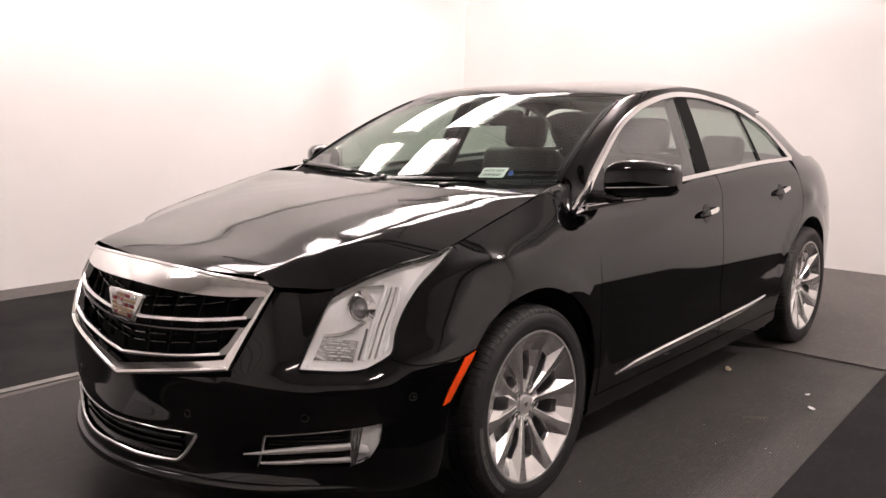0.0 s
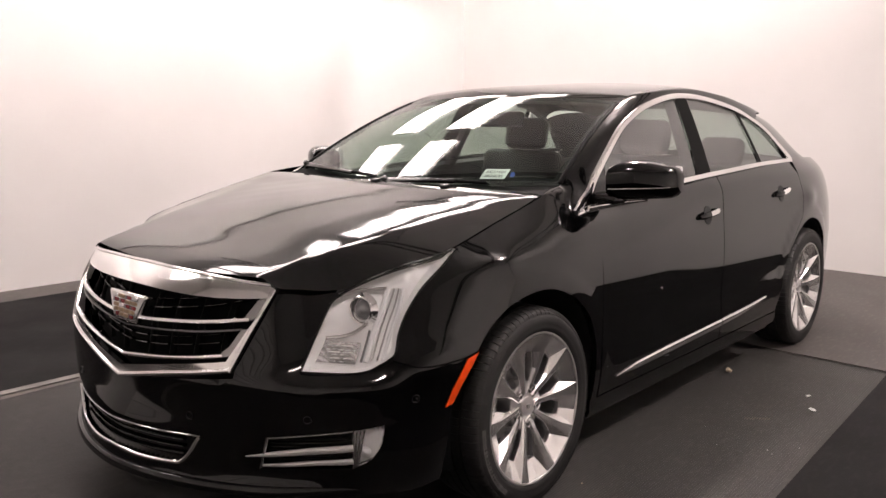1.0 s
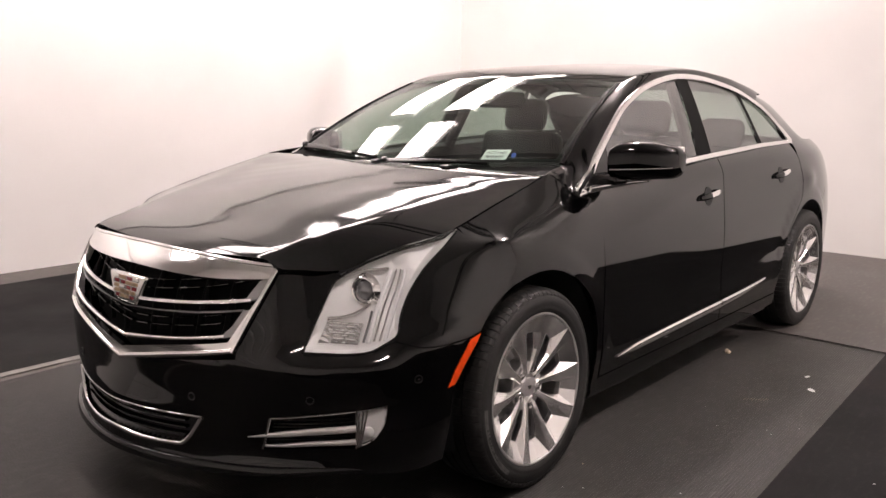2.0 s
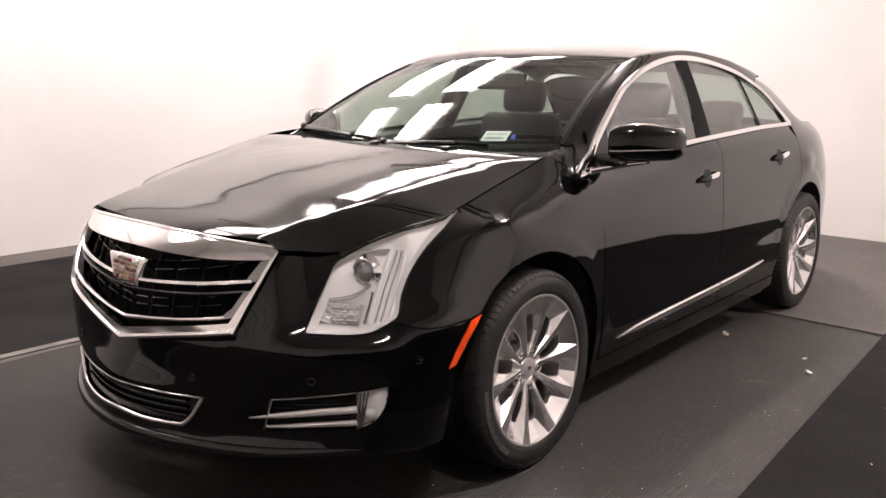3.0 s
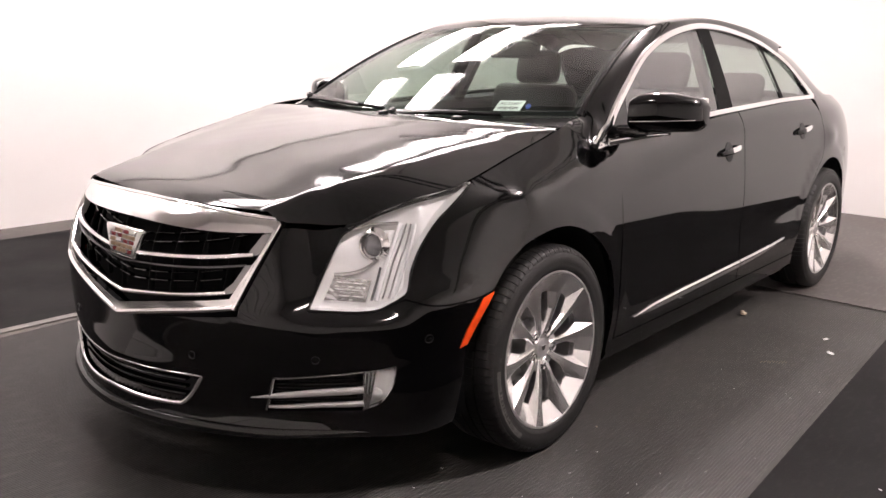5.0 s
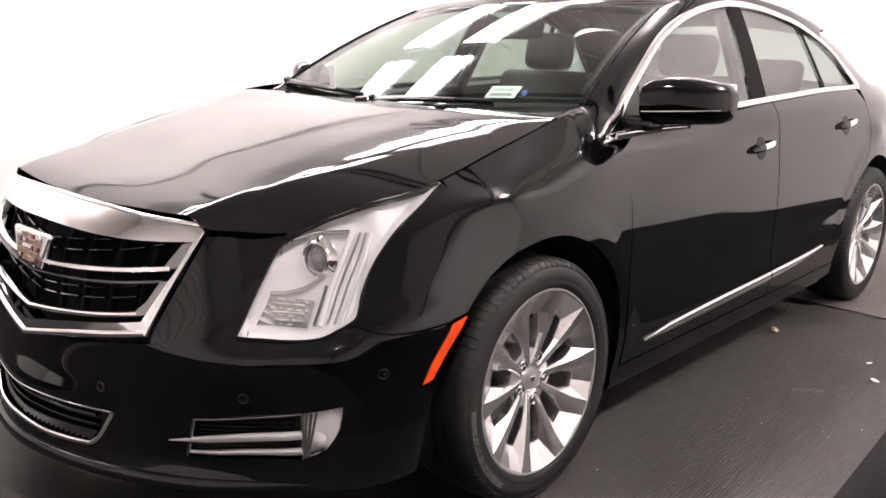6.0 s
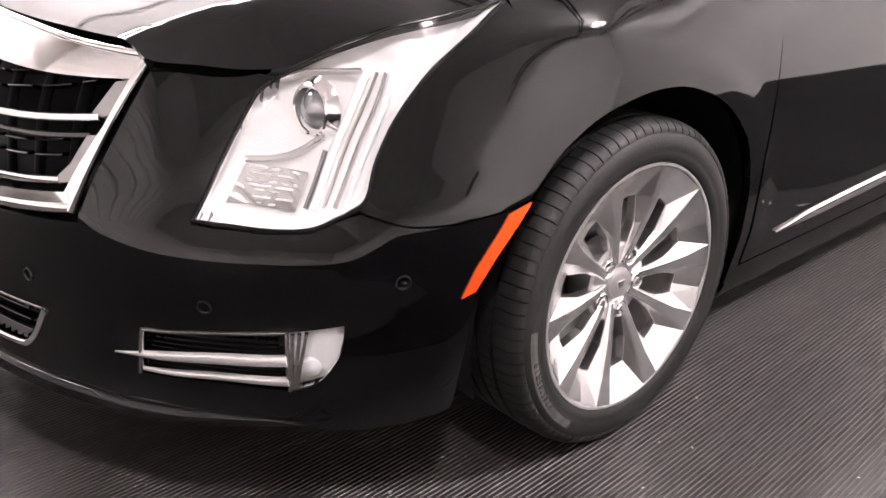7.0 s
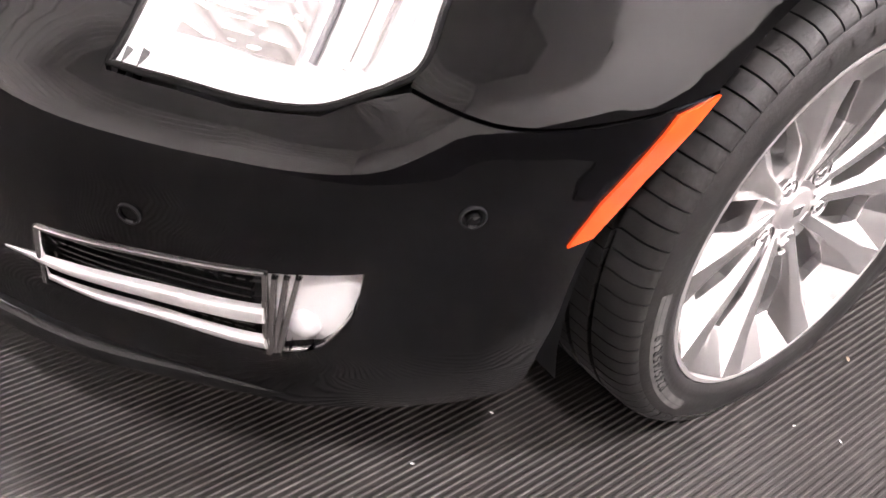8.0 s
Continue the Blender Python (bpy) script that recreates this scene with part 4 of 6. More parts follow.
        bm = sweep(bmesh.new(), skin(d[:, 0], d[:, 1], 0.002), skin_normal(d[:, 0], d[:, 1]), np.interp(np.linspace(0, 1, len(d)), np.linspace(0, 1, len(w)), w), np.interp(np.linspace(0, 1, len(d)), [0, 0.3, 1], [0.003, 0.009, 0.010]))
        part("chrome_bar", bm, BLADE, fog)

# side markers
mk = [ux(-0.386, 0.617), ux(-0.443, 0.53), ux(-0.466, 0.480), ux(-0.44, 0.488), ux(-0.40, 0.55), ux(-0.336, 0.628)]
on_skin(mk, "side_marker", "orange side marker reflector", AMBER, step=(0.06, 0.02), off=0.003, flange=0.006)

# ---- greenhouse ----


def side_y(x, z):
    x, z = np.asarray(x, float), np.asarray(z, float)
    h = z - 1.06
    low = np.minimum(h, 0)
    corner = _rise((0.72 - x) / 0.36) * _rise((1.10 - z) / 0.105)
    return corner * (np.interp(z, [0.95, 1.0, 1.05], [0.870, 0.845, 0.824]) - 0.826 - 0.30 * low) + 0.832 - 0.40 * np.maximum(h, 0) - 0.2 * np.maximum(h, 0) ** 2 + 0.30 * low - 0.022 * np.clip((x - 1.7) / 1.2, 0, 2) ** 2 - 0.006 * np.clip((1.2 - x) / 0.8, 0, 2) ** 2


def side_surf(sign, off=0.0):
    return lambda x, z: np.stack([x, sign * (side_y(x, z) + off), z], 1)


DLO_TOP = [(0.330, 0.995), (0.435, 1.050), (0.525, 1.115), (0.679, 1.206), (0.852, 1.297), (1.012, 1.355), (1.163, 1.395), (1.365, 1.430), (1.565, 1.447), (1.819, 1.439), (2.145, 1.396), (2.338, 1.345), (2.497, 1.284), (2.64, 1.192), (2.773, 1.104)]
dlo_top = smooth_line(DLO_TOP, 5)
RC_X = [0.9, 1.04, 1.15, 1.3, 1.6, 1.9, 2.2, 2.5, 2.8, 3.1]
RC_Z = [1.375, 1.432, 1.461, 1.486, 1.512, 1.527, 1.526, 1.499, 1.425, 1.33]
RK = [0.010, 0.010, 0.008, 0.008, 0.012, 0.028, 0.048, 0.066, 0.058, 0.06]


def roof_surf(x, y):
    x = np.asarray(x, float)
    r = np.abs(y) / 0.50
    return np.stack([x, y, pchip(RC_X, RC_Z, x) - pchip(RC_X, RK, x) * r ** 2 - 0.002 * r ** 6], 1)


def head_x(y):
    return 1.035 + 0 * np.abs(y)


roof_l = [(1.035, -0.615), (1.3, -0.612), (1.6, -0.606), (1.9, -0.600), (2.2, -0.592), (2.5, -0.575), (2.75, -0.55)]
rp = [(float(head_x(y)), y) for y in np.linspace(0, -0.615, 8)] + smooth_line(roof_l, 4)[1:] + [(2.75 + 0.05 * (1 - (y / 0.55) ** 2), y) for y in np.linspace(-0.55, 0, 8)][1:]
roof_poly = rp + [(x, -y) for x, y in rp[::-1][1:-1]]
sheet("roof", roof_poly, roof_surf, (0.05, 0.05), PAINT, car, "glossy black roof", 0.015)


def screen_surf(s, t):
    bx, by, bz = 0.255 + 0.125 * s * s, 0.745 * s, 1.060 + 0.028 * s * s
    hx, hy = 1.035 + 0 * s, 0.615 * s
    hz = roof_surf(hx, hy)[:, 2]
    k = 0.022 * 4 * t * (1 - t)
    return np.stack([bx + (hx - bx) * t - 0.45 * k, by + (hy - by) * t, bz + (hz - bz) * t + 0.85 * k], 1)


def rear_screen(s, t):
    bx, by, bz = 3.45 - 0.12 * s * s, 0.60 * s, 1.078 + 0 * s
    hx, hy = 2.80 - 0.05 * s * s, 0.55 * s
    hz = roof_surf(hx, hy)[:, 2]
    k = 0.07 * 4 * t * (1 - t)
    return np.stack([bx + (hx - bx) * t + 0.45 * k, by + (hy - by) * t, bz + (hz - bz) * t + 0.85 * k], 1)


windshield = sheet("windshield", [(-1, 0), (1, 0), (1, 1), (-1, 1)], screen_surf, (0.1, 0.1), WINDSHIELD, car, "green-tinted windshield", 0, flip=True)
rear_window = sheet("rear_window", [(-1, 0), (1, 0), (1, 1), (-1, 1)], rear_screen, (0.1, 0.1), REARGLASS, car, "tinted rear window", 0)
for frit in ([(-0.99, 0.0), (0.99, 0.0), (0.99, 0.065), (-0.99, 0.065)], [(-0.99, 0.065), (-0.95, 0.065), (-0.95, 0.955), (-0.99, 0.955)], [(0.95, 0.065), (0.99, 0.065), (0.99, 0.955), (0.95, 0.955)], [(-0.99, 0.955), (0.99, 0.955), (0.99, 1.0), (-0.99, 1.0)]):
    sheet("frit_band", frit, lambda a, b: screen_surf(a, b) + np.array([-0.45, 0, 0.85]) * -0.0015, (0.1, 0.1), BLACKPLASTIC, windshield, "black glass border", 0, flip=True)
for frit in ([(-1, 0.86), (1, 0.86), (1, 1.0), (-1, 1.0)], [(-1, 0), (-0.91, 0), (-0.91, 0.86), (-1, 0.86)], [(0.91, 0), (1, 0), (1, 0.86), (0.91, 0.86)]):
    sheet("frit_band", frit, lambda a, b: rear_screen(a, b) + np.array([-0.45, 0, -0.85]) * 0.0015, (0.1, 0.1), BLACKPLASTIC, rear_window, "black glass border", 0)
for s in (-1, 1):
    edge = screen_surf(np.full(16, s * 0.992), np.linspace(0.02, 0.985, 16))
    part("screen_moulding", sweep(bmesh.new(), edge, np.tile([[-0.5, s * 0.25, 0.83]], (16, 1)), 0.020, 0.007, 0.002), BLACKPLASTIC, windshield, "black rubber edge moulding")
windshield.visible_shadow = rear_window.visible_shadow = False


def ruled(name, a, b, material, ta, tb, cols=10, label=""):
    """A panel between two lines, leaving the first along ta and reaching the second along tb."""
    a, b, ta, tb = (np.array(v, float) for v in (a, b, ta, tb))
    chord = np.linalg.norm(b - a, axis=1)[:, None]
    ta = ta / np.linalg.norm(ta, axis=1)[:, None] * chord
    tb = tb / np.linalg.norm(tb, axis=1)[:, None] * chord
    for s in (1, -1):
        bm = bmesh.new()
        rows = []
        for p, q, m0, m1 in zip(a, b, ta, tb):
            row = []
            for k in range(cols + 1):
                t = k / cols
                w = p * (1 + 2 * t) * (1 - t) ** 2 + m0 * t * (1 - t) ** 2 + q * t * t * (3 - 2 * t) + m1 * t * t * (t - 1)
                row.append(bm.verts.new((w[0], w[1] * s, w[2])))
            rows.append(row)
        for r0, r1 in zip(rows, rows[1:]):
            for k in range(cols):
                bm.faces.new((r0[k], r1[k], r1[k + 1], r0[k + 1]) if s > 0 else (r0[k], r0[k + 1], r1[k + 1], r1[k]))
        part(name, bm, material, car, label)


def side3(pts, off=0.0):
    a = np.array(pts)
    return np.stack([a[:, 0], -(side_y(a[:, 0], a[:, 1]) + off), a[:, 1]], 1)


def resample(p, n):
    p = np.asarray(p, float)
    d = np.r_[0, np.cumsum(np.linalg.norm(np.diff(p, axis=0), axis=1))]
    q = np.linspace(0, d[-1], n)
    return np.stack([np.interp(q, d, p[:, k]) for k in range(p.shape[1])], 1)


dt = np.array(dlo_top)
ia, ib = int(np.argmin(np.abs(dt[:, 0] - 1.08))), int(np.argmin(np.abs(dt[:, 0] - 2.45)))
tt = np.linspace(0, 1, 24)
EDGE0 = 0.07
edge_w = screen_surf(np.full(24, -1.0), EDGE0 + (1 - EDGE0) * tt)
side_up = np.tile([[0.0, 0.44, 0.9]], (24, 1))
in_w = screen_surf(np.full(24, -0.9), EDGE0 + (1 - EDGE0) * tt) - edge_w


def unit(v):
    return v / np.linalg.norm(v, axis=1)[:, None]


a_low = resample(side3(dt[:ia + 1]), 24)
a_dir = unit(edge_w - a_low)
soft = (1 - _rise(tt / 0.7))[:, None]
ruled("a_pillar", a_low, edge_w, PAINT, unit(side_up) * (1 - soft * 0.7) + a_dir * soft, unit(in_w) * (1 - soft * 0.7) + a_dir * soft)
cl = np.array(corner_line)
skin_up = skin(cl[:, 0], cl[:, 1]) - skin(cl[:, 0], cl[:, 1] - 0.02)
low = resample(np.vstack([skin(cl[:, 0], cl[:, 1], 0.0), side3(dt[:1])]), 20)
low_up = resample(np.vstack([skin_up / np.linalg.norm(skin_up, axis=1)[:, None], [(0.0, 0.44, 0.9)]]), 20)
high = resample(np.vstack([[low[0] + (0.004, 0.004, 0.001)], [(0.29, -0.757, 1.0795)], screen_surf(np.full(5, -1.0), np.linspace(0, EDGE0, 5))]), 20)
h_run = np.gradient(high, axis=0)
h_in = np.cross(np.tile([[-0.38, -0.42, 0.82]], (20, 1)), h_run)
ruled("fender_corner", low, high, PAINT, low_up, h_in)
roof_edge = np.array(smooth_line(roof_l, 4))
re3 = resample(roof_surf(roof_edge[:, 0], roof_edge[:, 1]), 24)
ruled("roof_rail", resample(side3(dt[ia:ib + 1]), 24), re3, PAINT, side_up, np.tile([[0.0, 1.0, 0.06]], (24, 1)))
edge_r = rear_screen(np.full(24, -1.0), np.linspace(1, 0, 24))
c_low = resample(np.vstack([side3(dt[ib:]), [skin(*ux(3.0, 1.096))[0], skin(*ux(3.18, 1.088))[0], (3.3, -0.672, 1.066)]]), 24)
c_dir = unit(edge_r - c_low)
ruled("c_pillar", c_low, edge_r, PAINT, c_dir + 0.55 * unit(side_up), c_dir + [0, 0.45, -0.1])

# trunk lid
trunk = [(3.32, -0.60), (3.42, -0.4), (3.45, 0), (3.42, 0.4), (3.32, 0.60), (3.30, 0.67), (3.6, 0.64), (3.85, 0.55), (4.0, 0.38), (4.05, 0), (4.0, -0.38), (3.85, -0.55), (3.6, -0.64), (3.30, -0.67)]
sheet("trunk_lid", trunk[::-1], lambda x, y: np.stack([x, y, 1.088 - 0.03 * (y / 0.7) ** 2 - 0.06 * np.clip((x - 3.5) / 0.6, 0, 2) ** 2], 1), (0.06, 0.06), PAINT, car, "", 0.02, flip=True)

# side windows
def win(name, pts, material, both=True, off=-0.008):
    for s in ((-1, 1) if both else (-1,)):
        p = pts if s < 0 else pts
        ob = sheet(name, p, side_surf(s, off), (0.05, 0.05), material, car, "", 0, flip=(s > 0))
        ob.visible_shadow = False


def top_between(x0, x1, drop=0.012):
    return [(x, z - drop) for x, z in dlo_top if x0 < x < x1]


fw = [(0.60, belt_z(0.60) + 0.012), (1.45, belt_z(1.45) + 0.008), (1.515, 1.425)] + top_between(0.62, 1.50)[::-1]
win("front_window", fw, TINTED)
rw = [(1.57, belt_z(1.57) + 0.008), (2.26, belt_z(2.26) + 0.008), (2.18, 1.372)] + top_between(1.64, 2.16)[::-1] + [(1.625, 1.432)]
win("rear_door_window", rw, TINTED)
qw = [(2.285, belt_z(2.285) + 0.010), (2.73, 1.112)] + top_between(2.225, 2.72)[::-1]
win("quarter_window", qw, TINTED)
bp = [(1.432, belt_z(1.43)), (1.586, belt_z(1.586)), (1.632, 1.440), (1.505, 1.437)]
win("b_pillar", bp, BLACKPLASTIC, off=-0.003)
cp = [(2.248, belt_z(2.25)), (2.292, belt_z(2.29)), (2.222, 1.372), (2.172, 1.388)]
win("c_divider", cp, BLACKPLASTIC, off=-0.003)
tri = [(0.345, 1.0), (0.615, belt_z(0.615) + 0.008), (0.615, 1.162), (0.53, 1.110), (0.44, 1.048)]
win("mirror_sail", tri, GLOSSBLACK, off=-0.004)
# chrome round the windows
for s in (-1, 1):
    rows = smooth_line(DLO_TOP, 6)
    pts = [(x, s * (side_y(x, z) + 0.002), z) for x, z in rows]
    nn = [(0, s * 0.9, 0.4)] * len(pts)
    part("window_trim", sweep(bmesh.new(), pts, nn, np.interp(np.linspace(0, 1, len(pts)), [0, 0.1, 0.5, 0.85, 1], [0.032, 0.032, 0.028, 0.032, 0.046]), 0.012), CHROME, car, "polished chrome window trim")
    rows = smooth_line([(x, z + 0.004) for x, z in BELT], 5)
    pts = [(x, s * (side_y(x, z) + 0.004), z) for x, z in rows]
    part("belt_trim", sweep(bmesh.new(), pts, [(0, s, 0.3)] * len(pts), 0.024, 0.008), CHROME, car, "polished chrome belt trim")

# rocker chrome strips
skin_strip("rocker_trim", [ux(0.56, 0.338), ux(0.8, 0.346), ux(1.2, 0.355), ux(1.58, 0.363)], [0.006, 0.03, 0.036, 0.036, 0.036], 0.012, CHROME, car, both=True)
skin_strip("rocker_trim", [ux(1.59, 0.364), ux(1.85, 0.374), ux(2.17, 0.397)], [0.036, 0.03, 0.012], 0.012, CHROME, car, both=True)

# ---- headlamps ----
hl_edge = [uv(x, y, z - 0.0005) for x, y, z in smooth_line(HOODLINE[:5], 6)[1:-1]]
hl_out = smooth_line(hl_outer, 5)
hl_ring = smooth_line(HL_INNER, 4) + hl_edge + [(HL["tip"][0] - 0.03, HL["tip"][1] - 0.002)] + [(u - 0.03, z) for u, z in hl_out[::-1]][2:-1] + smooth_line(HL_BOTTOM, 4)


LIGHTGUIDE = mat("light_guide", (0.96, 0.96, 0.96), rough=0.25, coat=0.5)
LENSGREY = mat("projector_glass", (0.34, 0.34, 0.35), rough=0.12, metal=0.7)
GASKET = mat("rubber_gasket", (0.004, 0.004, 0.004), rough=0.5, spec=0.12, bump=0.1)
for s in (1, -1):
    lamp = new("headlamp")
    lamp.parent = car
    ring = [(u * s, z) for u, z in hl_ring]
    lens = sheet("lens", ring, skin, (0.1, 0.02), CLEARLENS, lamp, "clear headlamp lens", 0.0)
    lens.visible_shadow = False
    sheet("reflector_bowl", ring, lambda a, b: skin(a, b, -0.036 + 0.004 * np.sin(np.abs(a) * 5.0)), (0.1, 0.02), SILVER, lamp, "bright silver reflector", 0)
    d = np.array(ring + ring[:2])
    bm = sweep(bmesh.new(), skin(d[:, 0], d[:, 1], 0.001), skin_normal(d[:, 0], d[:, 1]), 0.008, 0.003)
    part("gasket", bm, GASKET, lamp, "thin black rubber gasket")
    # side wall of the lamp, from lens to bowl
    bm = bmesh.new()
    a0, b0 = skin(d[:-1, 0], d[:-1, 1], -0.003), skin(d[:-1, 0], d[:-1, 1], -0.040)
    va, vb = [bm.verts.new(p) for p in a0], [bm.verts.new(p) for p in b0]
    for k in range(len(va) - 1):
        bm.faces.new((va[k], va[k + 1], vb[k + 1], vb[k]))
    part("bowl_wall", bm, SILVER, lamp)
    # projector
    p = Vector((-0.600, -0.687 * s, 0.769))
    q = Vector((-1.0, -0.12 * s, 0.06)).to_track_quat("Z", "Y").to_matrix().to_4x4()
    bm = lathe(bmesh.new(), [(0.052, -0.014), (0.044, -0.002), (0.043, 0.005), (0.040, 0.008), (0.036, 0.006), (0.034, -0.002), (0.034, -0.01)], 40, "z")
    ob = part("projector_ring", bm, CHROME, lamp)
    ob.matrix_local = Matrix.Translation(p) @ q
    bm = lathe(bmesh.new(), [(0.0005, 0.014), (0.012, 0.012), (0.022, 0.008), (0.030, 0.001), (0.033, -0.008)], 40, "z")
    ob = part("projector_lens", bm, LENSGREY, lamp, "grey glass projector lens")
    ob.matrix_local = Matrix.Translation(p) @ q
    dd = np.array([(u * s, z) for u, z in smooth_line([A(-0.640, -0.628, 0.800), A(-0.60, -0.665, 0.813), A(-0.565, -0.70, 0.820), A(-0.531, -0.74, 0.824)], 5)])
    bm = sweep(bmesh.new(), skin(dd[:, 0], dd[:, 1], -0.030), skin_normal(dd[:, 0], dd[:, 1]), 0.006, 0.020)
    part("brow", bm, SATINCHROME, lamp)
    # upright light guide and its rails
    for du, w, m_ in ((0.0, 0.014, LIGHTGUIDE), (-0.12, 0.007, LENSGREY), (0.16, 0.007, CHROME), (0.30, 0.006, SATINCHROME), (0.42, 0.010, LIGHTGUIDE)):
        ln = [(A(-0.646, -0.760, 0.626)[0] + du, 0.626 + 0.02 * max(du, 0)), (A(-0.604, -0.754, 0.71)[0] + du, 0.71), (A(-0.562, -0.75, 0.775)[0] + 0.9 * du, 0.775), (A(-0.528, -0.745, 0.824)[0] + 0.8 * du, 0.824)]
        if du < 0:
            ln = ln[:2]
        dd = np.array(smooth_line([(u * s, z) for u, z in ln], 6))
        bm = sweep(bmesh.new(), skin(dd[:, 0], dd[:, 1], -0.028), skin_normal(dd[:, 0], dd[:, 1]), w, 0.010)
        part("light_guide" if m_ is LIGHTGUIDE else "bezel_rib", bm, m_, lamp)
    # turn signal box with flutes
    box_l = [A(-0.755, -0.645, 0.622), A(-0.668, -0.735, 0.620), A(-0.645, -0.735, 0.676), A(-0.722, -0.652, 0.682)]
    bl = [(u * s, z) for u, z in box_l]
    sheet("signal_lens", bl, lambda a, b: skin(a, b, -0.022), (0.05, 0.01), CLEARLENS, lamp, "fluted clear turn signal lens", 0.012)
    sheet("signal_reflector", bl, lambda a, b: skin(a, b, -0.0315 + 0.0006 * np.sin(b * 380 + 4 * np.sin(np.abs(a) * 9))), (0.02, 0.002), SATINCHROME, lamp, "dimpled turn signal reflector", 0)
    rnd = random.Random(5)
    for k in range(7):
        w = (k + 0.3 + 0.4 * rnd.random()) / 7
        ua, ub = box_l[0][0] * (1 - w) + box_l[3][0] * w, box_l[1][0] * (1 - w) + box_l[2][0] * w
        za, zb = box_l[0][1] * (1 - w) + box_l[3][1] * w, box_l[1][1] * (1 - w) + box_l[2][1] * w
        dd = np.array([((ua + (ub - ua) * t) * s, za + (zb - za) * t) for t in np.linspace(0.04 + 0.25 * rnd.random(), 0.96 - 0.25 * rnd.random(), 8)])
        bm = sweep(bmesh.new(), skin(dd[:, 0], dd[:, 1], -0.030), skin_normal(dd[:, 0], dd[:, 1]), 0.003 + 0.003 * rnd.random(), 0.003)
        part("flute", bm, SILVER, lamp)
    dd = np.array([(u * s, z) for u, z in smooth_line([(u, z + 0.004) for u, z in (box_l[3], A(-0.69, -0.69, 0.686), A(-0.655, -0.725, 0.70), A(-0.62, -0.745, 0.722))], 5)])
    bm = sweep(bmesh.new(), skin(dd[:, 0], dd[:, 1], -0.036), skin_normal(dd[:, 0], dd[:, 1]), 0.012, 0.018)
    part("bezel_rib", bm, SATINCHROME, lamp)

# ---- wheels ----
SPOKE_A = [2 + 36 * k for k in range(10)]


def polar(r, a, y):
    return Vector((r * math.cos(a), y, r * math.sin(a)))


def spoke_mesh(a_deg):
    """One spoke: narrow flat top, bevelled flanks, and at the rim two facets that slope inwards and close the openings beside it."""
    bm = bmesh.new()
    rs = [0.044, 0.088, 0.135, 0.193]
    top = [0.0085, 0.0085, 0.0100, 0.0125]
    wide = [0.0110, 0.0130, 0.0180, 0.0390]
    face = [-0.0735, -0.0840, -0.0935, -0.1035]
    drop = [0.003, 0.008, 0.012, 0.021]
    back = [0.020, 0.030, 0.034, 0.040]
    a0 = radians(a_deg)
    rows = []
    for r, t, w, y, d, e in zip(rs, top, wide, face, drop, back):
        sec = [(-w, y + e), (-w, y + d), (-t, y), (t, y), (w, y + d), (w, y + e)]
        rows.append([bm.verts.new(polar(r, a0 + x / r, yy)) for x, yy in sec])
    for r0, r1 in zip(rows, rows[1:]):
        for k in range(5):
            bm.faces.new((r0[k], r0[k + 1], r1[k + 1], r1[k]))
        bm.faces.new((r0[5], r0[0], r1[0], r1[5]))
    bm.faces.new(rows[0][::-1])
    # the outer end: top, two flanks, two lips with their inner walls
    half, ro, yo = radians(18.05), 0.2545, -0.1150
    last = rows[-1]
    tip = [bm.verts.new(polar(ro, a0 + x / ro, yo)) for x in (-0.0235, 0.0235)]
    rim = [bm.verts.new(polar(ro, a0 + sg * half, yo + 0.002)) for sg in (-1, 1)]
    lip = [bm.verts.new(polar(rs[-1] + 0.001, a0 + sg * half, face[-1] + drop[-1] + 0.001)) for sg in (-1, 1)]
    low = [bm.verts.new(polar(rs[-1] + 0.001, a0 + sg * half, face[-1] + back[-1])) for sg in (-1, 1)]
    bm.faces.new((last[2], last[3], tip[1], tip[0]))
    bm.faces.new((last[1], last[2], tip[0]))
    bm.faces.new((last[3], last[4], tip[1]))
    bm.faces.new((lip[0], last[1], tip[0], rim[0]))
    bm.faces.new((last[4], lip[1], rim[1], tip[1]))
    bm.faces.new((last[0], last[1], lip[0], low[0]))
    bm.faces.new((last[4], last[5], low[1], lip[1]))
    bmesh.ops.recalc_face_normals(bm, faces=bm.faces)
    bev = [e for e in bm.edges if len(e.link_faces) == 2 and e.calc_face_angle() > 0.35]
    bmesh.ops.bevel(bm, geom=bev, offset=0.0012, segments=1, affect="EDGES", profile=0.6)
    return bm


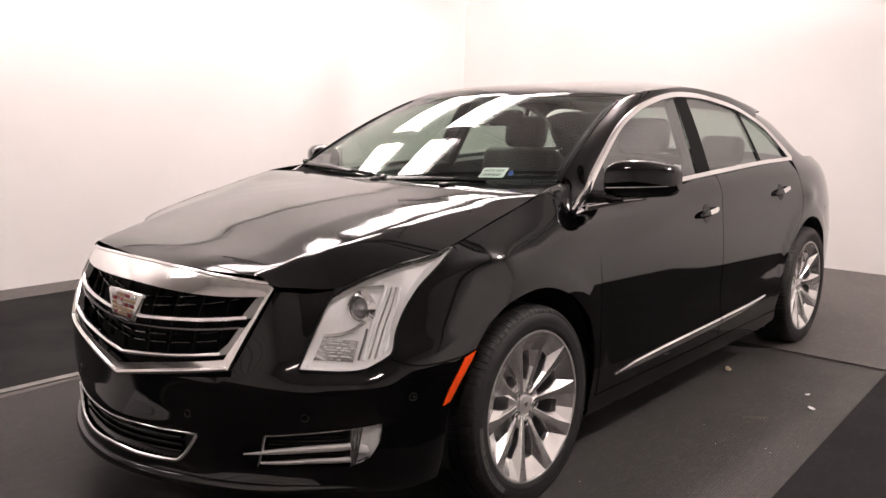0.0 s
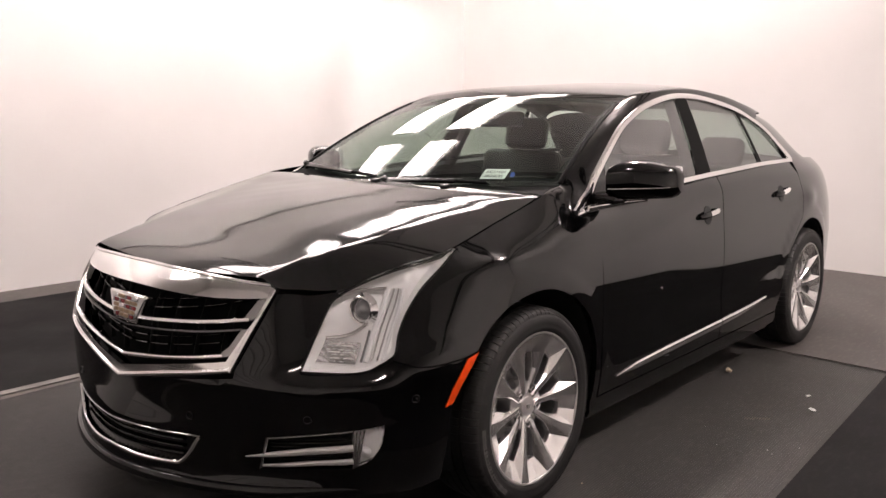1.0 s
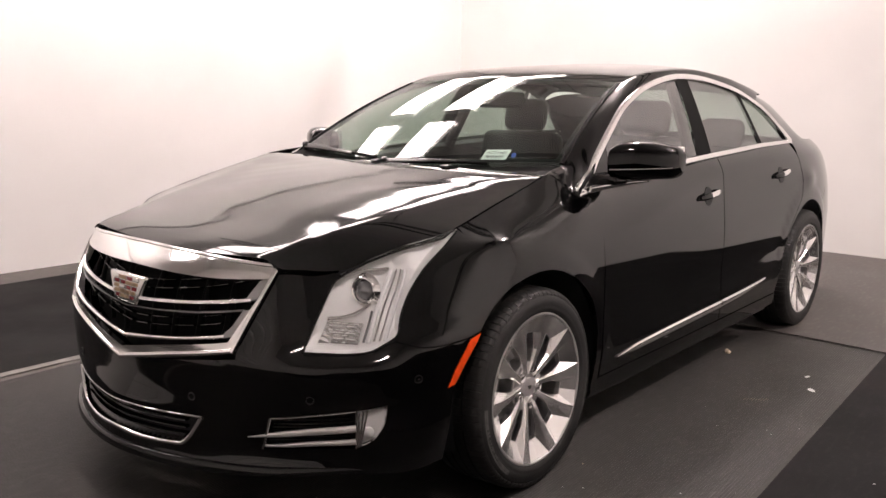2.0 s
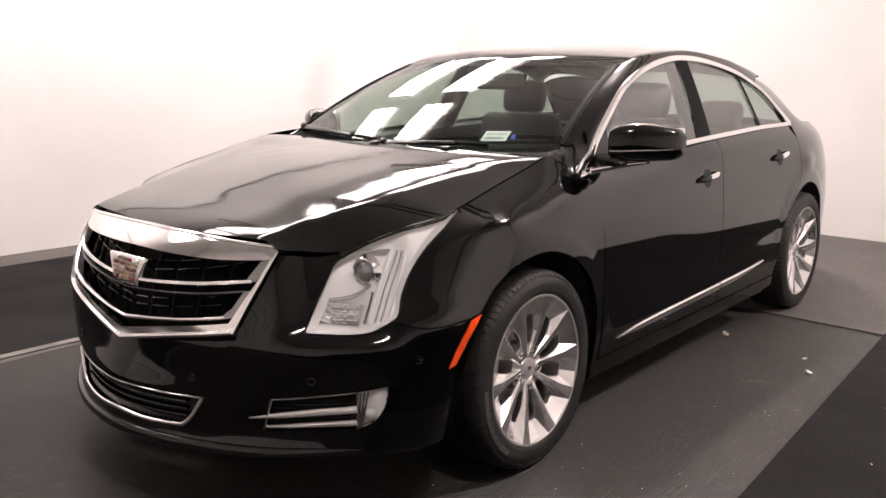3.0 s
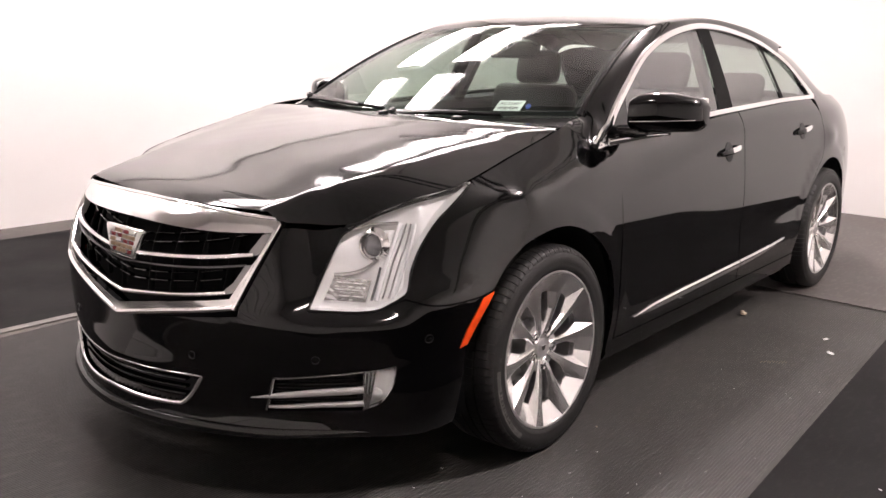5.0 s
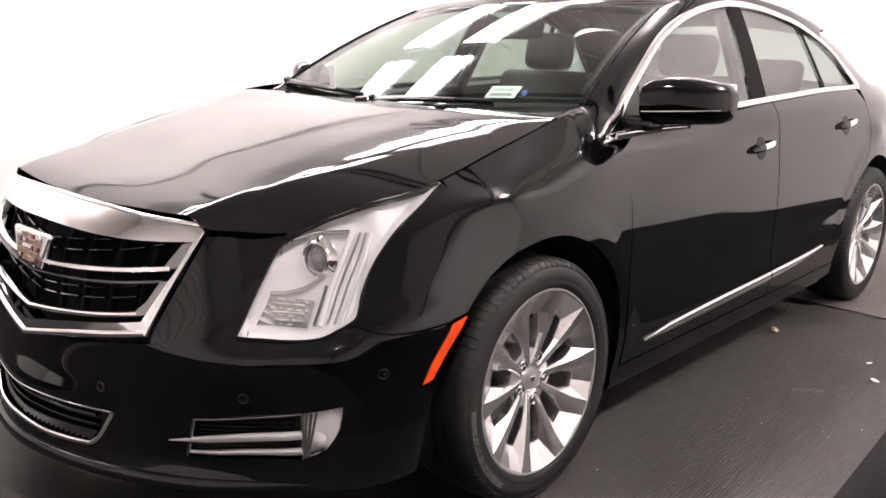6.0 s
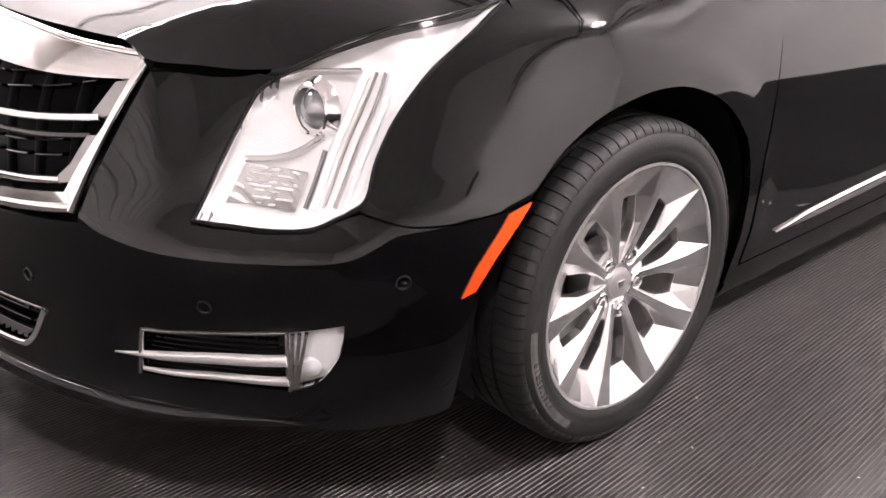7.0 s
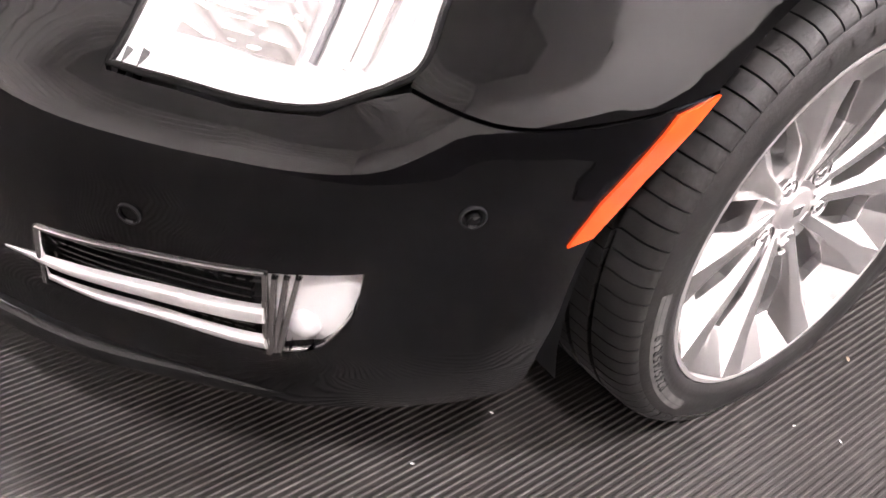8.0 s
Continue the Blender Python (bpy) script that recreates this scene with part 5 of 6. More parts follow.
def tyre_tread():
    """Shoulder blocks and centre ribs, cut by grooves and sipes."""
    bm = bmesh.new()
    n = 84

    def block(a0, a1, prof_top, base):
        sec = []
        for a in (a0, (a0 + a1) / 2, a1):
            sec.append([bm.verts.new(polar(r, a, y)) for y, r in prof_top] + [bm.verts.new(polar(base, a, y)) for y in (prof_top[-1][0], prof_top[0][0])])
        m = len(sec[0])
        for s0, s1 in zip(sec, sec[1:]):
            for k in range(m):
                bm.faces.new((s0[k], s1[k], s1[(k + 1) % m], s0[(k + 1) % m]))
        bm.faces.new(sec[0])
        bm.faces.new(sec[-1][::-1])

    step = 2 * math.pi / n
    for k in range(n):
        a = k * step
        for s in (-1, 1):
            top = [(s * 0.118, 0.330), (s * 0.112, 0.339), (s * 0.102, 0.3455), (s * 0.088, 0.349), (s * 0.062, 0.3505)]
            block(a, a + step * 0.90, top if s > 0 else top, 0.325)
            block(a + step * 0.3, a + step * 1.22, [(s * 0.054, 0.3508), (s * 0.022, 0.3515)], 0.335)
        block(a, a + step * 0.93, [(-0.014, 0.3516), (0.014, 0.3516)], 0.335)
    bmesh.ops.recalc_face_normals(bm, faces=bm.faces)
    return bm


def raised_text(body, size, radius, mid_deg, y, material, parent, name, read_out):
    """Raised letters bent round the sidewall, feet towards the hub."""
    cu = bpy.data.curves.new(name, "FONT")
    cu.body, cu.size, cu.extrude, cu.align_x = body, size, 0.0006, "CENTER"
    cu.space_character = 1.3
    tmp = new(name, cu)
    dg = bpy.context.evaluated_depsgraph_get()
    me = bpy.data.meshes.new_from_object(tmp.evaluated_get(dg))
    bpy.data.objects.remove(tmp)
    for v in me.vertices:
        a = radians(mid_deg) - v.co.x / radius
        r = radius + v.co.y
        v.co = polar(r, a, y - v.co.z)
    me.materials.clear()
    me.materials.append(material)
    ob = new(name, me)
    ob.parent = parent
    return ob


def arc_band(bm, r0, r1, a0, a1, y0, y1, n=24):
    rows = []
    for k in range(n + 1):
        a = radians(a0 + (a1 - a0) * k / n)
        rows.append((bm.verts.new(polar(r0, a, y0)), bm.verts.new(polar((r0 + r1) / 2, a, min(y0, y1) - 0.0012)), bm.verts.new(polar(r1, a, y1))))
    for p, q in zip(rows, rows[1:]):
        bm.faces.new((p[0], q[0], q[1], p[1]))
        bm.faces.new((p[1], q[1], q[2], p[2]))
    bmesh.ops.recalc_face_normals(bm, faces=bm.faces)
    return bm


WHEEL_Y = 0.808
SIDE_PROF = [(0.2635, -0.106), (0.267, -0.117), (0.274, -0.1215), (0.284, -0.1232), (0.288, -0.1225), (0.292, -0.1235), (0.305, -0.1235), (0.316, -0.121), (0.326, -0.1165), (0.333, -0.110), (0.338, -0.100), (0.341, -0.08), (0.3425, -0.04), (0.343, 0.0)]


def wheel():
    """Alloy wheel with tyre, facing the car's left."""
    w = new("wheel")
    w.parent = car
    prof = SIDE_PROF + [(r, -h) for r, h in SIDE_PROF[::-1][1:]] + [(0.25, 0.08), (0.25, -0.08)]
    ty = part("tyre", lathe(bmesh.new(), prof, 128, closed=True), RUBBER, w, "black road tyre with moulded lettering")
    part("tread", tyre_tread(), RUBBER, ty)
    raised_text("P245/45R19", 0.0205, 0.2925, 203, -0.1238, RUBBERMARK, ty, "sidewall_text", True)
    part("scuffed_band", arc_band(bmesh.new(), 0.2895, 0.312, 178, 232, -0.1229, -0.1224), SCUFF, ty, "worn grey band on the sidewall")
    for k in range(8):
        a = 118 - 6.2 * k
        part("lettering_bar", arc_band(bmesh.new(), 0.294, 0.313, a - 1.9, a + 1.9, -0.1240, -0.1222, 4), RUBBER, ty)
    for k in range(8):
        a = 298 - 6.2 * k
        part("lettering_bar", arc_band(bmesh.new(), 0.294, 0.313, a - 1.9, a + 1.9, -0.1240, -0.1222, 4), RUBBER, ty)
    prof = [(0.246, 0.09), (0.236, 0.05), (0.226, 0.0), (0.229, -0.05), (0.238, -0.086), (0.248, -0.102), (0.253, -0.111), (0.259, -0.1165), (0.2645, -0.1165), (0.2665, -0.112), (0.262, -0.1), (0.25, -0.08), (0.25, 0.09)]
    part("rim", lathe(bmesh.new(), prof, 128, closed=True), ALLOYDARK, w)
    for a in SPOKE_A:
        part("spoke", spoke_mesh(a), ALLOY, w, smooth=False)
    part("hub", lathe(bmesh.new(), [(0.0, -0.070), (0.036, -0.070), (0.06, -0.069), (0.082, -0.069), (0.087, -0.064), (0.088, -0.01), (0.0, -0.01)], 48), ALLOYDARK, w)
    for k in range(5):
        a = radians(62 + 72 * k)
        c = polar(0.060, a, 0)
        bm = lathe(bmesh.new(), [(0.0205, -0.066), (0.0200, -0.0765), (0.0180, -0.0785), (0.0150, -0.0765), (0.0145, -0.0695)], 28, centre=c)
        part("lug_socket", bm, ALLOY, w)
        part("socket_floor", lathe(bmesh.new(), [(0.0, -0.0694), (0.0150, -0.0696)], 28, centre=c), STEEL, w)
        bm = lathe(bmesh.new(), [(0.0, -0.079), (0.0065, -0.079), (0.0090, -0.077), (0.0098, -0.0665)], 6, centre=c)
        part("lug_nut", bm, CHROME, w)
    cap = part("centre_cap", lathe(bmesh.new(), [(0.0, -0.0788), (0.026, -0.0782), (0.0315, -0.0765), (0.0335, -0.0725), (0.0335, -0.05)], 48), ALLOYDARK, w, "round silver centre cap")
    bm = box(bmesh.new(), -0.012, 0.012, -0.0805, -0.0775, -0.008, 0.008, 0.001)
    for v in bm.verts:
        v.co.x *= 1.0 if v.co.z > 0 else 0.55
    part("cap_mark", bm, CHROME, cap)
    part("brake_disc", lathe(bmesh.new(), [(0.05, 0.005), (0.172, 0.005), (0.172, 0.03), (0.05, 0.03)], 64, closed=True), DISC, w)
    bm = bmesh.new()
    prof_c = []
    for k in range(9):
        a = radians(150 + 60 * k / 8)
        prof_c.append(a)
    rows = [[bm.verts.new(polar(r, a, y)) for r, y in ((0.12, -0.028), (0.185, -0.022), (0.192, 0.0), (0.192, 0.05), (0.12, 0.05))] for a in prof_c]
    for r0, r1 in zip(rows, rows[1:]):
        for k in range(5):
            bm.faces.new((r0[k], r1[k], r1[(k + 1) % 5], r0[(k + 1) % 5]))
    bm.faces.new(rows[0])
    bm.faces.new(rows[-1][::-1])
    bmesh.ops.recalc_face_normals(bm, faces=bm.faces)
    part("brake_caliper", bm, STEEL, w)
    return w


first_wheel = wheel()
first_wheel.matrix_local = pose(0.002, -WHEEL_Y, 0.351, -2.2, 0, 0)
for wx, sy in ((2.837, -1), (0.002, 1), (2.837, 1)):
    copy_thing(first_wheel, pose(wx, sy * WHEEL_Y, 0.351, 0, 37 if sy < 0 else 0, 0 if sy < 0 else 180))

# wheel wells and underbody
for wx in (0.0, 2.837):
    for s in (-1, 1):
        bm = bmesh.new()
        lathe(bm, [(0.425, s * 0.895), (0.43, s * 0.56), (0.10, s * 0.55)], 48, centre=(wx, 0, 0.36))
        bmesh.ops.delete(bm, geom=[v for v in bm.verts if v.co.z < 0.2], context="VERTS")
        part("wheel_well", bm, SATIN, car)
bm = box(bmesh.new(), -0.80, 3.95, -0.55, 0.55, 0.20, 0.26, 0.02)
part("underbody", bm, SATIN, car)
bm = box(bmesh.new(), 0.46, 2.38, -0.86, 0.86, 0.215, 0.30, 0.02)
part("cabin_floor", bm, SATIN, car)
bm = box(bmesh.new(), -0.72, -0.66, -0.42, 0.42, 0.24, 0.70, 0.02)
part("radiator_panel", bm, SATIN, car)
bm = box(bmesh.new(), 0.36, 0.42, -0.74, 0.74, 0.25, 0.98, 0.01)
part("firewall", bm, SATIN, car)

# ---- interior ----


def seat(x, y, width, name, headrests, recline=12, h=0.66):
    t = new(name)
    t.parent = car
    t["label"] = "black leather seat with headrest"
    bm = bmesh.new()
    box(bm, x - 0.02, x + 0.52, y - width / 2, y + width / 2, 0.38, 0.56, 0.06)
    part("cushion", bm, LEATHER, t)
    m = pose(x + 0.50, y, 0.50, 0, recline, 0)
    bm = bmesh.new()
    box(bm, -0.06, 0.08, -width / 2 + 0.01, width / 2 - 0.01, 0.0, h, 0.055, m)
    bmesh.ops.subdivide_edges(bm, edges=bm.edges[:], cuts=1)
    part("backrest", bm, LEATHER, t)
    for hy in headrests:
        bm = bmesh.new()
        box(bm, -0.045, 0.065, hy - 0.135, hy + 0.135, h + 0.005, h + 0.19, 0.05, m)
        hr = part("headrest", bm, LEATHER, t)
        for py in (-0.05, 0.05):
            part("headrest_post", tube(bmesh.new(), [m @ Vector((0.01, hy + py, h - 0.02)), m @ Vector((0.01, hy + py, h + 0.06))], 0.006, 8), CHROME, hr)
    return t


seat(1.09, -0.38, 0.54, "front_seat", (0.0,))
seat(1.09, 0.38, 0.54, "front_seat", (0.0,))
seat(1.98, 0.0, 1.36, "rear_seat", (-0.40, 0.40), 20, 0.58)
bm = bmesh.new()
rows = []
for x, z in ((0.34, 1.03), (0.55, 1.045), (0.70, 1.030), (0.80, 0.985), (0.86, 0.92), (0.84, 0.75), (0.75, 0.60), (0.42, 0.55)):
    rows.append([bm.verts.new((x + 0.05 * (yy / 0.7) ** 2, yy, z)) for yy in np.linspace(-0.72, 0.72, 15)])
for r0, r1 in zip(rows, rows[1:]):
    for k in range(14):
        bm.faces.new((r0[k], r0[k + 1], r1[k + 1], r1[k]))
bmesh.ops.recalc_face_normals(bm, faces=bm.faces)
part("dashboard", bm, DASH, car, "black padded dashboard")
bm = bmesh.new()
box(bm, 0.64, 0.84, -0.56, -0.20, 1.0, 1.055, 0.03)
part("instrument_hood", bm, DASH, car)
sw = new("steering_wheel")
sw.parent = car
sw.matrix_local = pose(0.93, -0.38, 0.86, 0, -24, 0)
bm = bmesh.new()
pts = [(0, 0.185 * math.cos(a), 0.185 * math.sin(a)) for a in np.linspace(0, 2 * math.pi, 41)]
tube(bm, pts, 0.016, 10, cap=False)
part("rim", bm, LEATHER, sw)
bm = box(bmesh.new(), -0.03, 0.02, -0.08, 0.08, -0.06, 0.06, 0.02)
part("hub", bm, DASH, sw)
for a in (0, 180, 270):
    bm = box(bmesh.new(), -0.012, 0.008, 0.06, 0.18, -0.018, 0.018, 0.005, Matrix.Rotation(radians(a), 4, "X"))
    part("spoke", bm, DASH, sw)
bm = bmesh.new()
box(bm, -0.02, 0.02, -0.125, 0.125, -0.038, 0.038, 0.018)
ob = part("rear_view_mirror", bm, GLOSSBLACK, car, "black interior rear-view mirror")
ob.matrix_local = pose(0.965, -0.02, 1.325, 0, 12, 6)
part("mirror_stem", tube(bmesh.new(), [(0.95, 0, 1.33), (0.925, 0, 1.375)], 0.01, 8), SATIN, car)
# headliner, parcel shelf and trim
sheet("headliner", [(x, y * 0.97) for x, y in roof_poly], lambda x, y: roof_surf(x, y) - np.array([0, 0, 0.03]), (0.08, 0.08), HEADLINER, car, "grey cloth headliner", 0, flip=True)
bm = box(bmesh.new(), 2.55, 3.42, -0.64, 0.64, 1.03, 1.06, 0.01)
part("parcel_shelf", bm, DASH, car)
bm = box(bmesh.new(), 0.45, 2.5, -0.055, 0.055, 0.30, 0.62, 0.03)
part("centre_console", bm, DASH, car)
for s in (-1, 1):
    bm = bmesh.new()
    rows = []
    for x in np.linspace(0.5, 2.55, 18):
        zb = belt_z(x) - 0.004
        rows.append([bm.verts.new((x, s * (float(side_y(x, zb)) - 0.012), zb)), bm.verts.new((x, s * 0.755, zb - 0.015)), bm.verts.new((x, s * 0.70, zb - 0.16)), bm.verts.new((x, s * 0.72, 0.32))])
    for r0, r1 in zip(rows, rows[1:]):
        for k in range(3):
            bm.faces.new((r0[k], r1[k], r1[k + 1], r0[k + 1]))
    part("door_card", bm, DASH, car)
    # pillar trims inside
    bm = tube(bmesh.new(), [(1.51, s * 0.76, 1.05), (1.57, s * 0.60, 1.41)], 0.03, 8)
    part("pillar_trim", bm, DASH, car)

# ---- cowl and wipers ----
bm = bmesh.new()
rows = []
for y in np.linspace(-0.745, 0.745, 25):
    s = y / 0.745
    hx = 0.20 + 0.02 * abs(s) ** 2.2
    w = screen_surf(np.array([s * 0.985]), np.array([0.0]))[0]
    rows.append([bm.verts.new((hx - 0.03, y * 0.99, 1.030 + 0.0 * s * s)), bm.verts.new((hx + 0.012, y * 0.99, 1.036 + 0.01 * s * s)), bm.verts.new((w[0] - 0.012, w[1], w[2] - 0.012)), bm.verts.new((w[0] + 0.06, w[1], w[2] + 0.012))])
for r0, r1 in zip(rows, rows[1:]):
    for k in range(3):
        bm.faces.new((r0[k], r0[k + 1], r1[k + 1], r1[k]))
bmesh.ops.recalc_face_normals(bm, faces=bm.faces)
part("cowl", bm, BLACKPLASTIC, car, "black plastic cowl panel")


def screen_pt(s, t, lift):
    p = screen_surf(np.array([s]), np.array([t]))[0]
    return Vector(p) + Vector((-0.5, 0, 0.87)) * lift


WIPER = mat("wiper_satin_black", (0.012, 0.012, 0.012), rough=0.22, spec=0.6)
for pivot, tip in (((0.06, -0.01), (-0.60, 0.005)), ((0.93, 0.004), (0.18, 0.010))):
    wp = new("wiper")
    wp.parent = car
    a, b = screen_pt(*pivot, 0.010), screen_pt(*tip, 0.012)
    line = [a.lerp(b, k / 12) for k in range(13)]
    line = [screen_pt(pivot[0] + (tip[0] - pivot[0]) * k / 12, pivot[1] + (tip[1] - pivot[1]) * k / 12, 0.014 + 0.010 * math.sin(math.pi * k / 12)) for k in range(13)]
    up = [(-0.62, 0, 0.78)] * 13
    part("arm", sweep(bmesh.new(), line[:10], up[:10], np.interp(np.linspace(0, 1, 10), [0, 0.25, 1], [0.030, 0.024, 0.017]), 0.011, 0.003), WIPER, wp, "satin black wiper arm")
    part("blade", sweep(bmesh.new(), [p + Vector((0.016, 0, 0.002)) for p in line[2:]], up[2:], 0.014, 0.009, 0.006), BLACKPLASTIC, wp)
    knob = lathe(bmesh.new(), [(0.0, 0.024), (0.010, 0.023), (0.015, 0.016), (0.017, -0.012)], 24, "z")
    ob = part("pivot_cap", knob, WIPER, wp)
    ob.matrix_local = Matrix.Translation(a) @ pose(0, 0, 0, 0, -30, 0)
for y in (0.055, -0.33):
    nz = part("washer_nozzle", box(bmesh.new(), -0.014, 0.014, -0.018, 0.018, -0.004, 0.010, 0.004), WIPER, car)
    nz.matrix_local = pose(0.196, y, float(hood_z(np.array([0.196]), np.array([y]))[0]), 0, -8, 0)

# ---- door mirrors ----


def door_mirror(s):
    m = new("door_mirror")
    m.parent = car
    m["label"] = "black door mirror with chrome foot strip"
    if s > 0:
        m.location = (0.04, -0.085, -0.01)
    # housing: rounded pod, flat towards the rear
    bm = bmesh.new()
    nx, na = 14, 28
    rows = []
    for i in range(nx + 1):
        w = i / nx
        y = -0.895 - 0.200 * w
        grow = (1 - (2 * w - 1) ** 8) ** 0.5 if 0 < w < 1 else 0.35
        top = 1.178 + 0.012 * math.sin(math.pi * min(w * 1.2, 1)) - 0.012 * w
        bot = 1.036 + 0.012 * w
        cz, hz = (top + bot) / 2, (top - bot) / 2 * (0.82 + 0.18 * grow)
        xf = 0.455 + 0.16 * w ** 1.6
        xb = 0.640 + 0.075 * w
        if w > 0.85:
            hz *= 1 - 0.35 * ((w - 0.85) / 0.15) ** 2
        cx, hx = (xf + xb) / 2, (xb - xf) / 2 * (1 if w < 0.88 else 1 - 0.45 * ((w - 0.88) / 0.12) ** 2)
        row = []
        for k in range(na):
            a = 2 * math.pi * k / na
            c, sn = math.cos(a), math.sin(a)
            p = 0.5 if c > 0 else 0.8
            row.append(bm.verts.new((cx + hx * math.copysign(abs(c) ** p, c), y * -s, cz + hz * math.copysign(abs(sn) ** 0.6, sn))))
        rows.append(row)
    for r0, r1 in zip(rows, rows[1:]):
        for k in range(na):
            bm.faces.new((r0[k], r0[(k + 1) % na], r1[(k + 1) % na], r1[k]))
    bm.faces.new(rows[0])
    bm.faces.new(rows[-1][::-1])
    bmesh.ops.recalc_face_normals(bm, faces=bm.faces)
    part("housing", bm, PAINT, m)
    # lower cover seam
    pts = [(0.447 + 0.16 * w ** 1.6 - 0.001, s * (0.905 + 0.185 * w), 1.082 + 0.008 * w) for w in np.linspace(0.02, 0.97, 12)]
    part("seam_strip", sweep(bmesh.new(), pts, [(-1, 0, 0)] * 12, 0.005, 0.004, 0.002), SATINCHROME, m)
    # mirror glass
    bm = box(bmesh.new(), 0.69, 0.698, s * 0.925, s * 1.085, 1.065, 1.165, 0.004)
    part("mirror_glass", bm, SILVER, m)
    # foot
    bm = bmesh.new()
    box(bm, 0.47, 0.60, s * 0.79, s * 0.93, 1.022, 1.058, 0.012)
    part("foot", bm, GLOSSBLACK, m)
    pts = [(0.40, s * 0.860, 1.006), (0.47, s * 0.872, 1.012), (0.53, s * 0.905, 1.020), (0.585, s * 0.955, 1.030), (0.62, s * 0.985, 1.034)]
    pts = smooth_line(pts, 5)
    part("foot_trim", sweep(bmesh.new(), pts, [(-0.5, s, -0.2)] * len(pts), np.interp(np.linspace(0, 1, len(pts)), [0, 0.3, 1], [0.028, 0.024, 0.008]), 0.008), CHROME, m, "chrome strip")


for s in (-1, 1):
    door_mirror(s)

# ---- door handles ----


def door_handle(x0, x1, z0, z1, s):
    h = new("door_handle")
    h.parent = car
    u0, u1 = ux(x0, z0)[0], ux(x1, z1)[0]
    side = -s
    # recess as an almost flat disc, its shade put into the dark colour
    uc, zc = ux(x0 + 0.105, (z0 + z1) / 2 - 0.004)
    p, n = Vector(skin([uc * side], [zc], 0.0012)[0]), Vector(skin_normal([uc * side], [zc])[0])
    q = n.to_track_quat("Z", "Y").to_matrix().to_4x4()
    bm = lathe(bmesh.new(), [(0.0, -0.001), (0.030, -0.0012), (0.042, 0.0006), (0.044, 0.0)], 32, "z")
    ob = part("recess", bm, INK_SHADE, h, "finger recess, its shade given as dark colour")
    ob.matrix_local = Matrix.Translation(p) @ q
    d = np.array([(u0 * side + (u1 - u0) * side * t, z0 + (z1 - z0) * t) for t in np.linspace(0, 1, 14)])
    off = 0.030 * np.sin(np.pi * np.clip(np.linspace(0.10, 0.90, 14), 0, 1)) ** 0.6
    pts = [Vector(a) + Vector(b) * o for a, b, o in zip(skin(d[:, 0], d[:, 1]), skin_normal(d[:, 0], d[:, 1]), off)]
    w = np.interp(np.linspace(0, 1, 14), [0, 0.1, 0.9, 1], [0.016, 0.026, 0.028, 0.02])
    part("grip", sweep(bmesh.new(), pts[:7], skin_normal(d[:7, 0], d[:7, 1]), w[:7], 0.012, 0.012), PAINT, h)
    part("grip_cover", sweep(bmesh.new(), pts[5:], skin_normal(d[5:, 0], d[5:, 1]), w[5:], 0.013, 0.012), CHROME, h, "chrome grip cover")


for s in (-1, 1):
    door_handle(1.325, 1.545, 0.893, 0.913, s)
    door_handle(2.285, 2.515, 0.930, 0.953, s)

# ---- sensors in the bumper ----


def sensor(u, z, r, name, material, ring):
    for sd in (1, -1):
        p, n = Vector(skin([u * sd], [z], 0.001)[0]), Vector(skin_normal([u * sd], [z])[0])
        q = n.to_track_quat("Z", "Y").to_matrix().to_4x4()
        bm = lathe(bmesh.new(), [(0.0, -0.002), (r * 0.72, -0.002), (r * 0.8, 0.0002), (r, 0.0012), (r * 1.1, -0.001)], 32, "z")
        ob = part(name, bm, material, car)
        ob.matrix_local = Matrix.Translation(p) @ q
        if ring:
            bm = lathe(bmesh.new(), [(r * 0.98, 0.0), (r * 1.0, 0.0022), (r * 1.12, 0.0022), (r * 1.16, -0.001)], 32, "z")
            ob = part("sensor_ring", bm, SATIN, car)
            ob.matrix_local = Matrix.Translation(p) @ q


sensor(*A(-0.807, -0.675, 0.476), 0.0105, "parking_sensor", PAINT, True)
sensor(*A(-0.562, -0.88, 0.523), 0.0115, "corner_sensor", GLOSSBLACK, True)
sensor(*A(-0.96, -0.33, 0.45), 0.0105, "parking_sensor", PAINT, True)
p0 = A(-0.562, -0.88, 0.523)
for sd in (1, -1):
    p, n = Vector(skin([p0[0] * sd], [p0[1]], 0.002)[0]), Vector(skin_normal([p0[0] * sd], [p0[1]])[0])
    q = n.to_track_quat("Z", "Y").to_matrix().to_4x4()
    bm = lathe(bmesh.new(), [(0.0, 0.006), (0.003, 0.0056), (0.0055, 0.004), (0.0065, 0.0)], 24, "z")
    ob = part("sensor_lens", bm, GLOSSBLACK, car)
    ob.matrix_local = Matrix.Translation(p) @ q

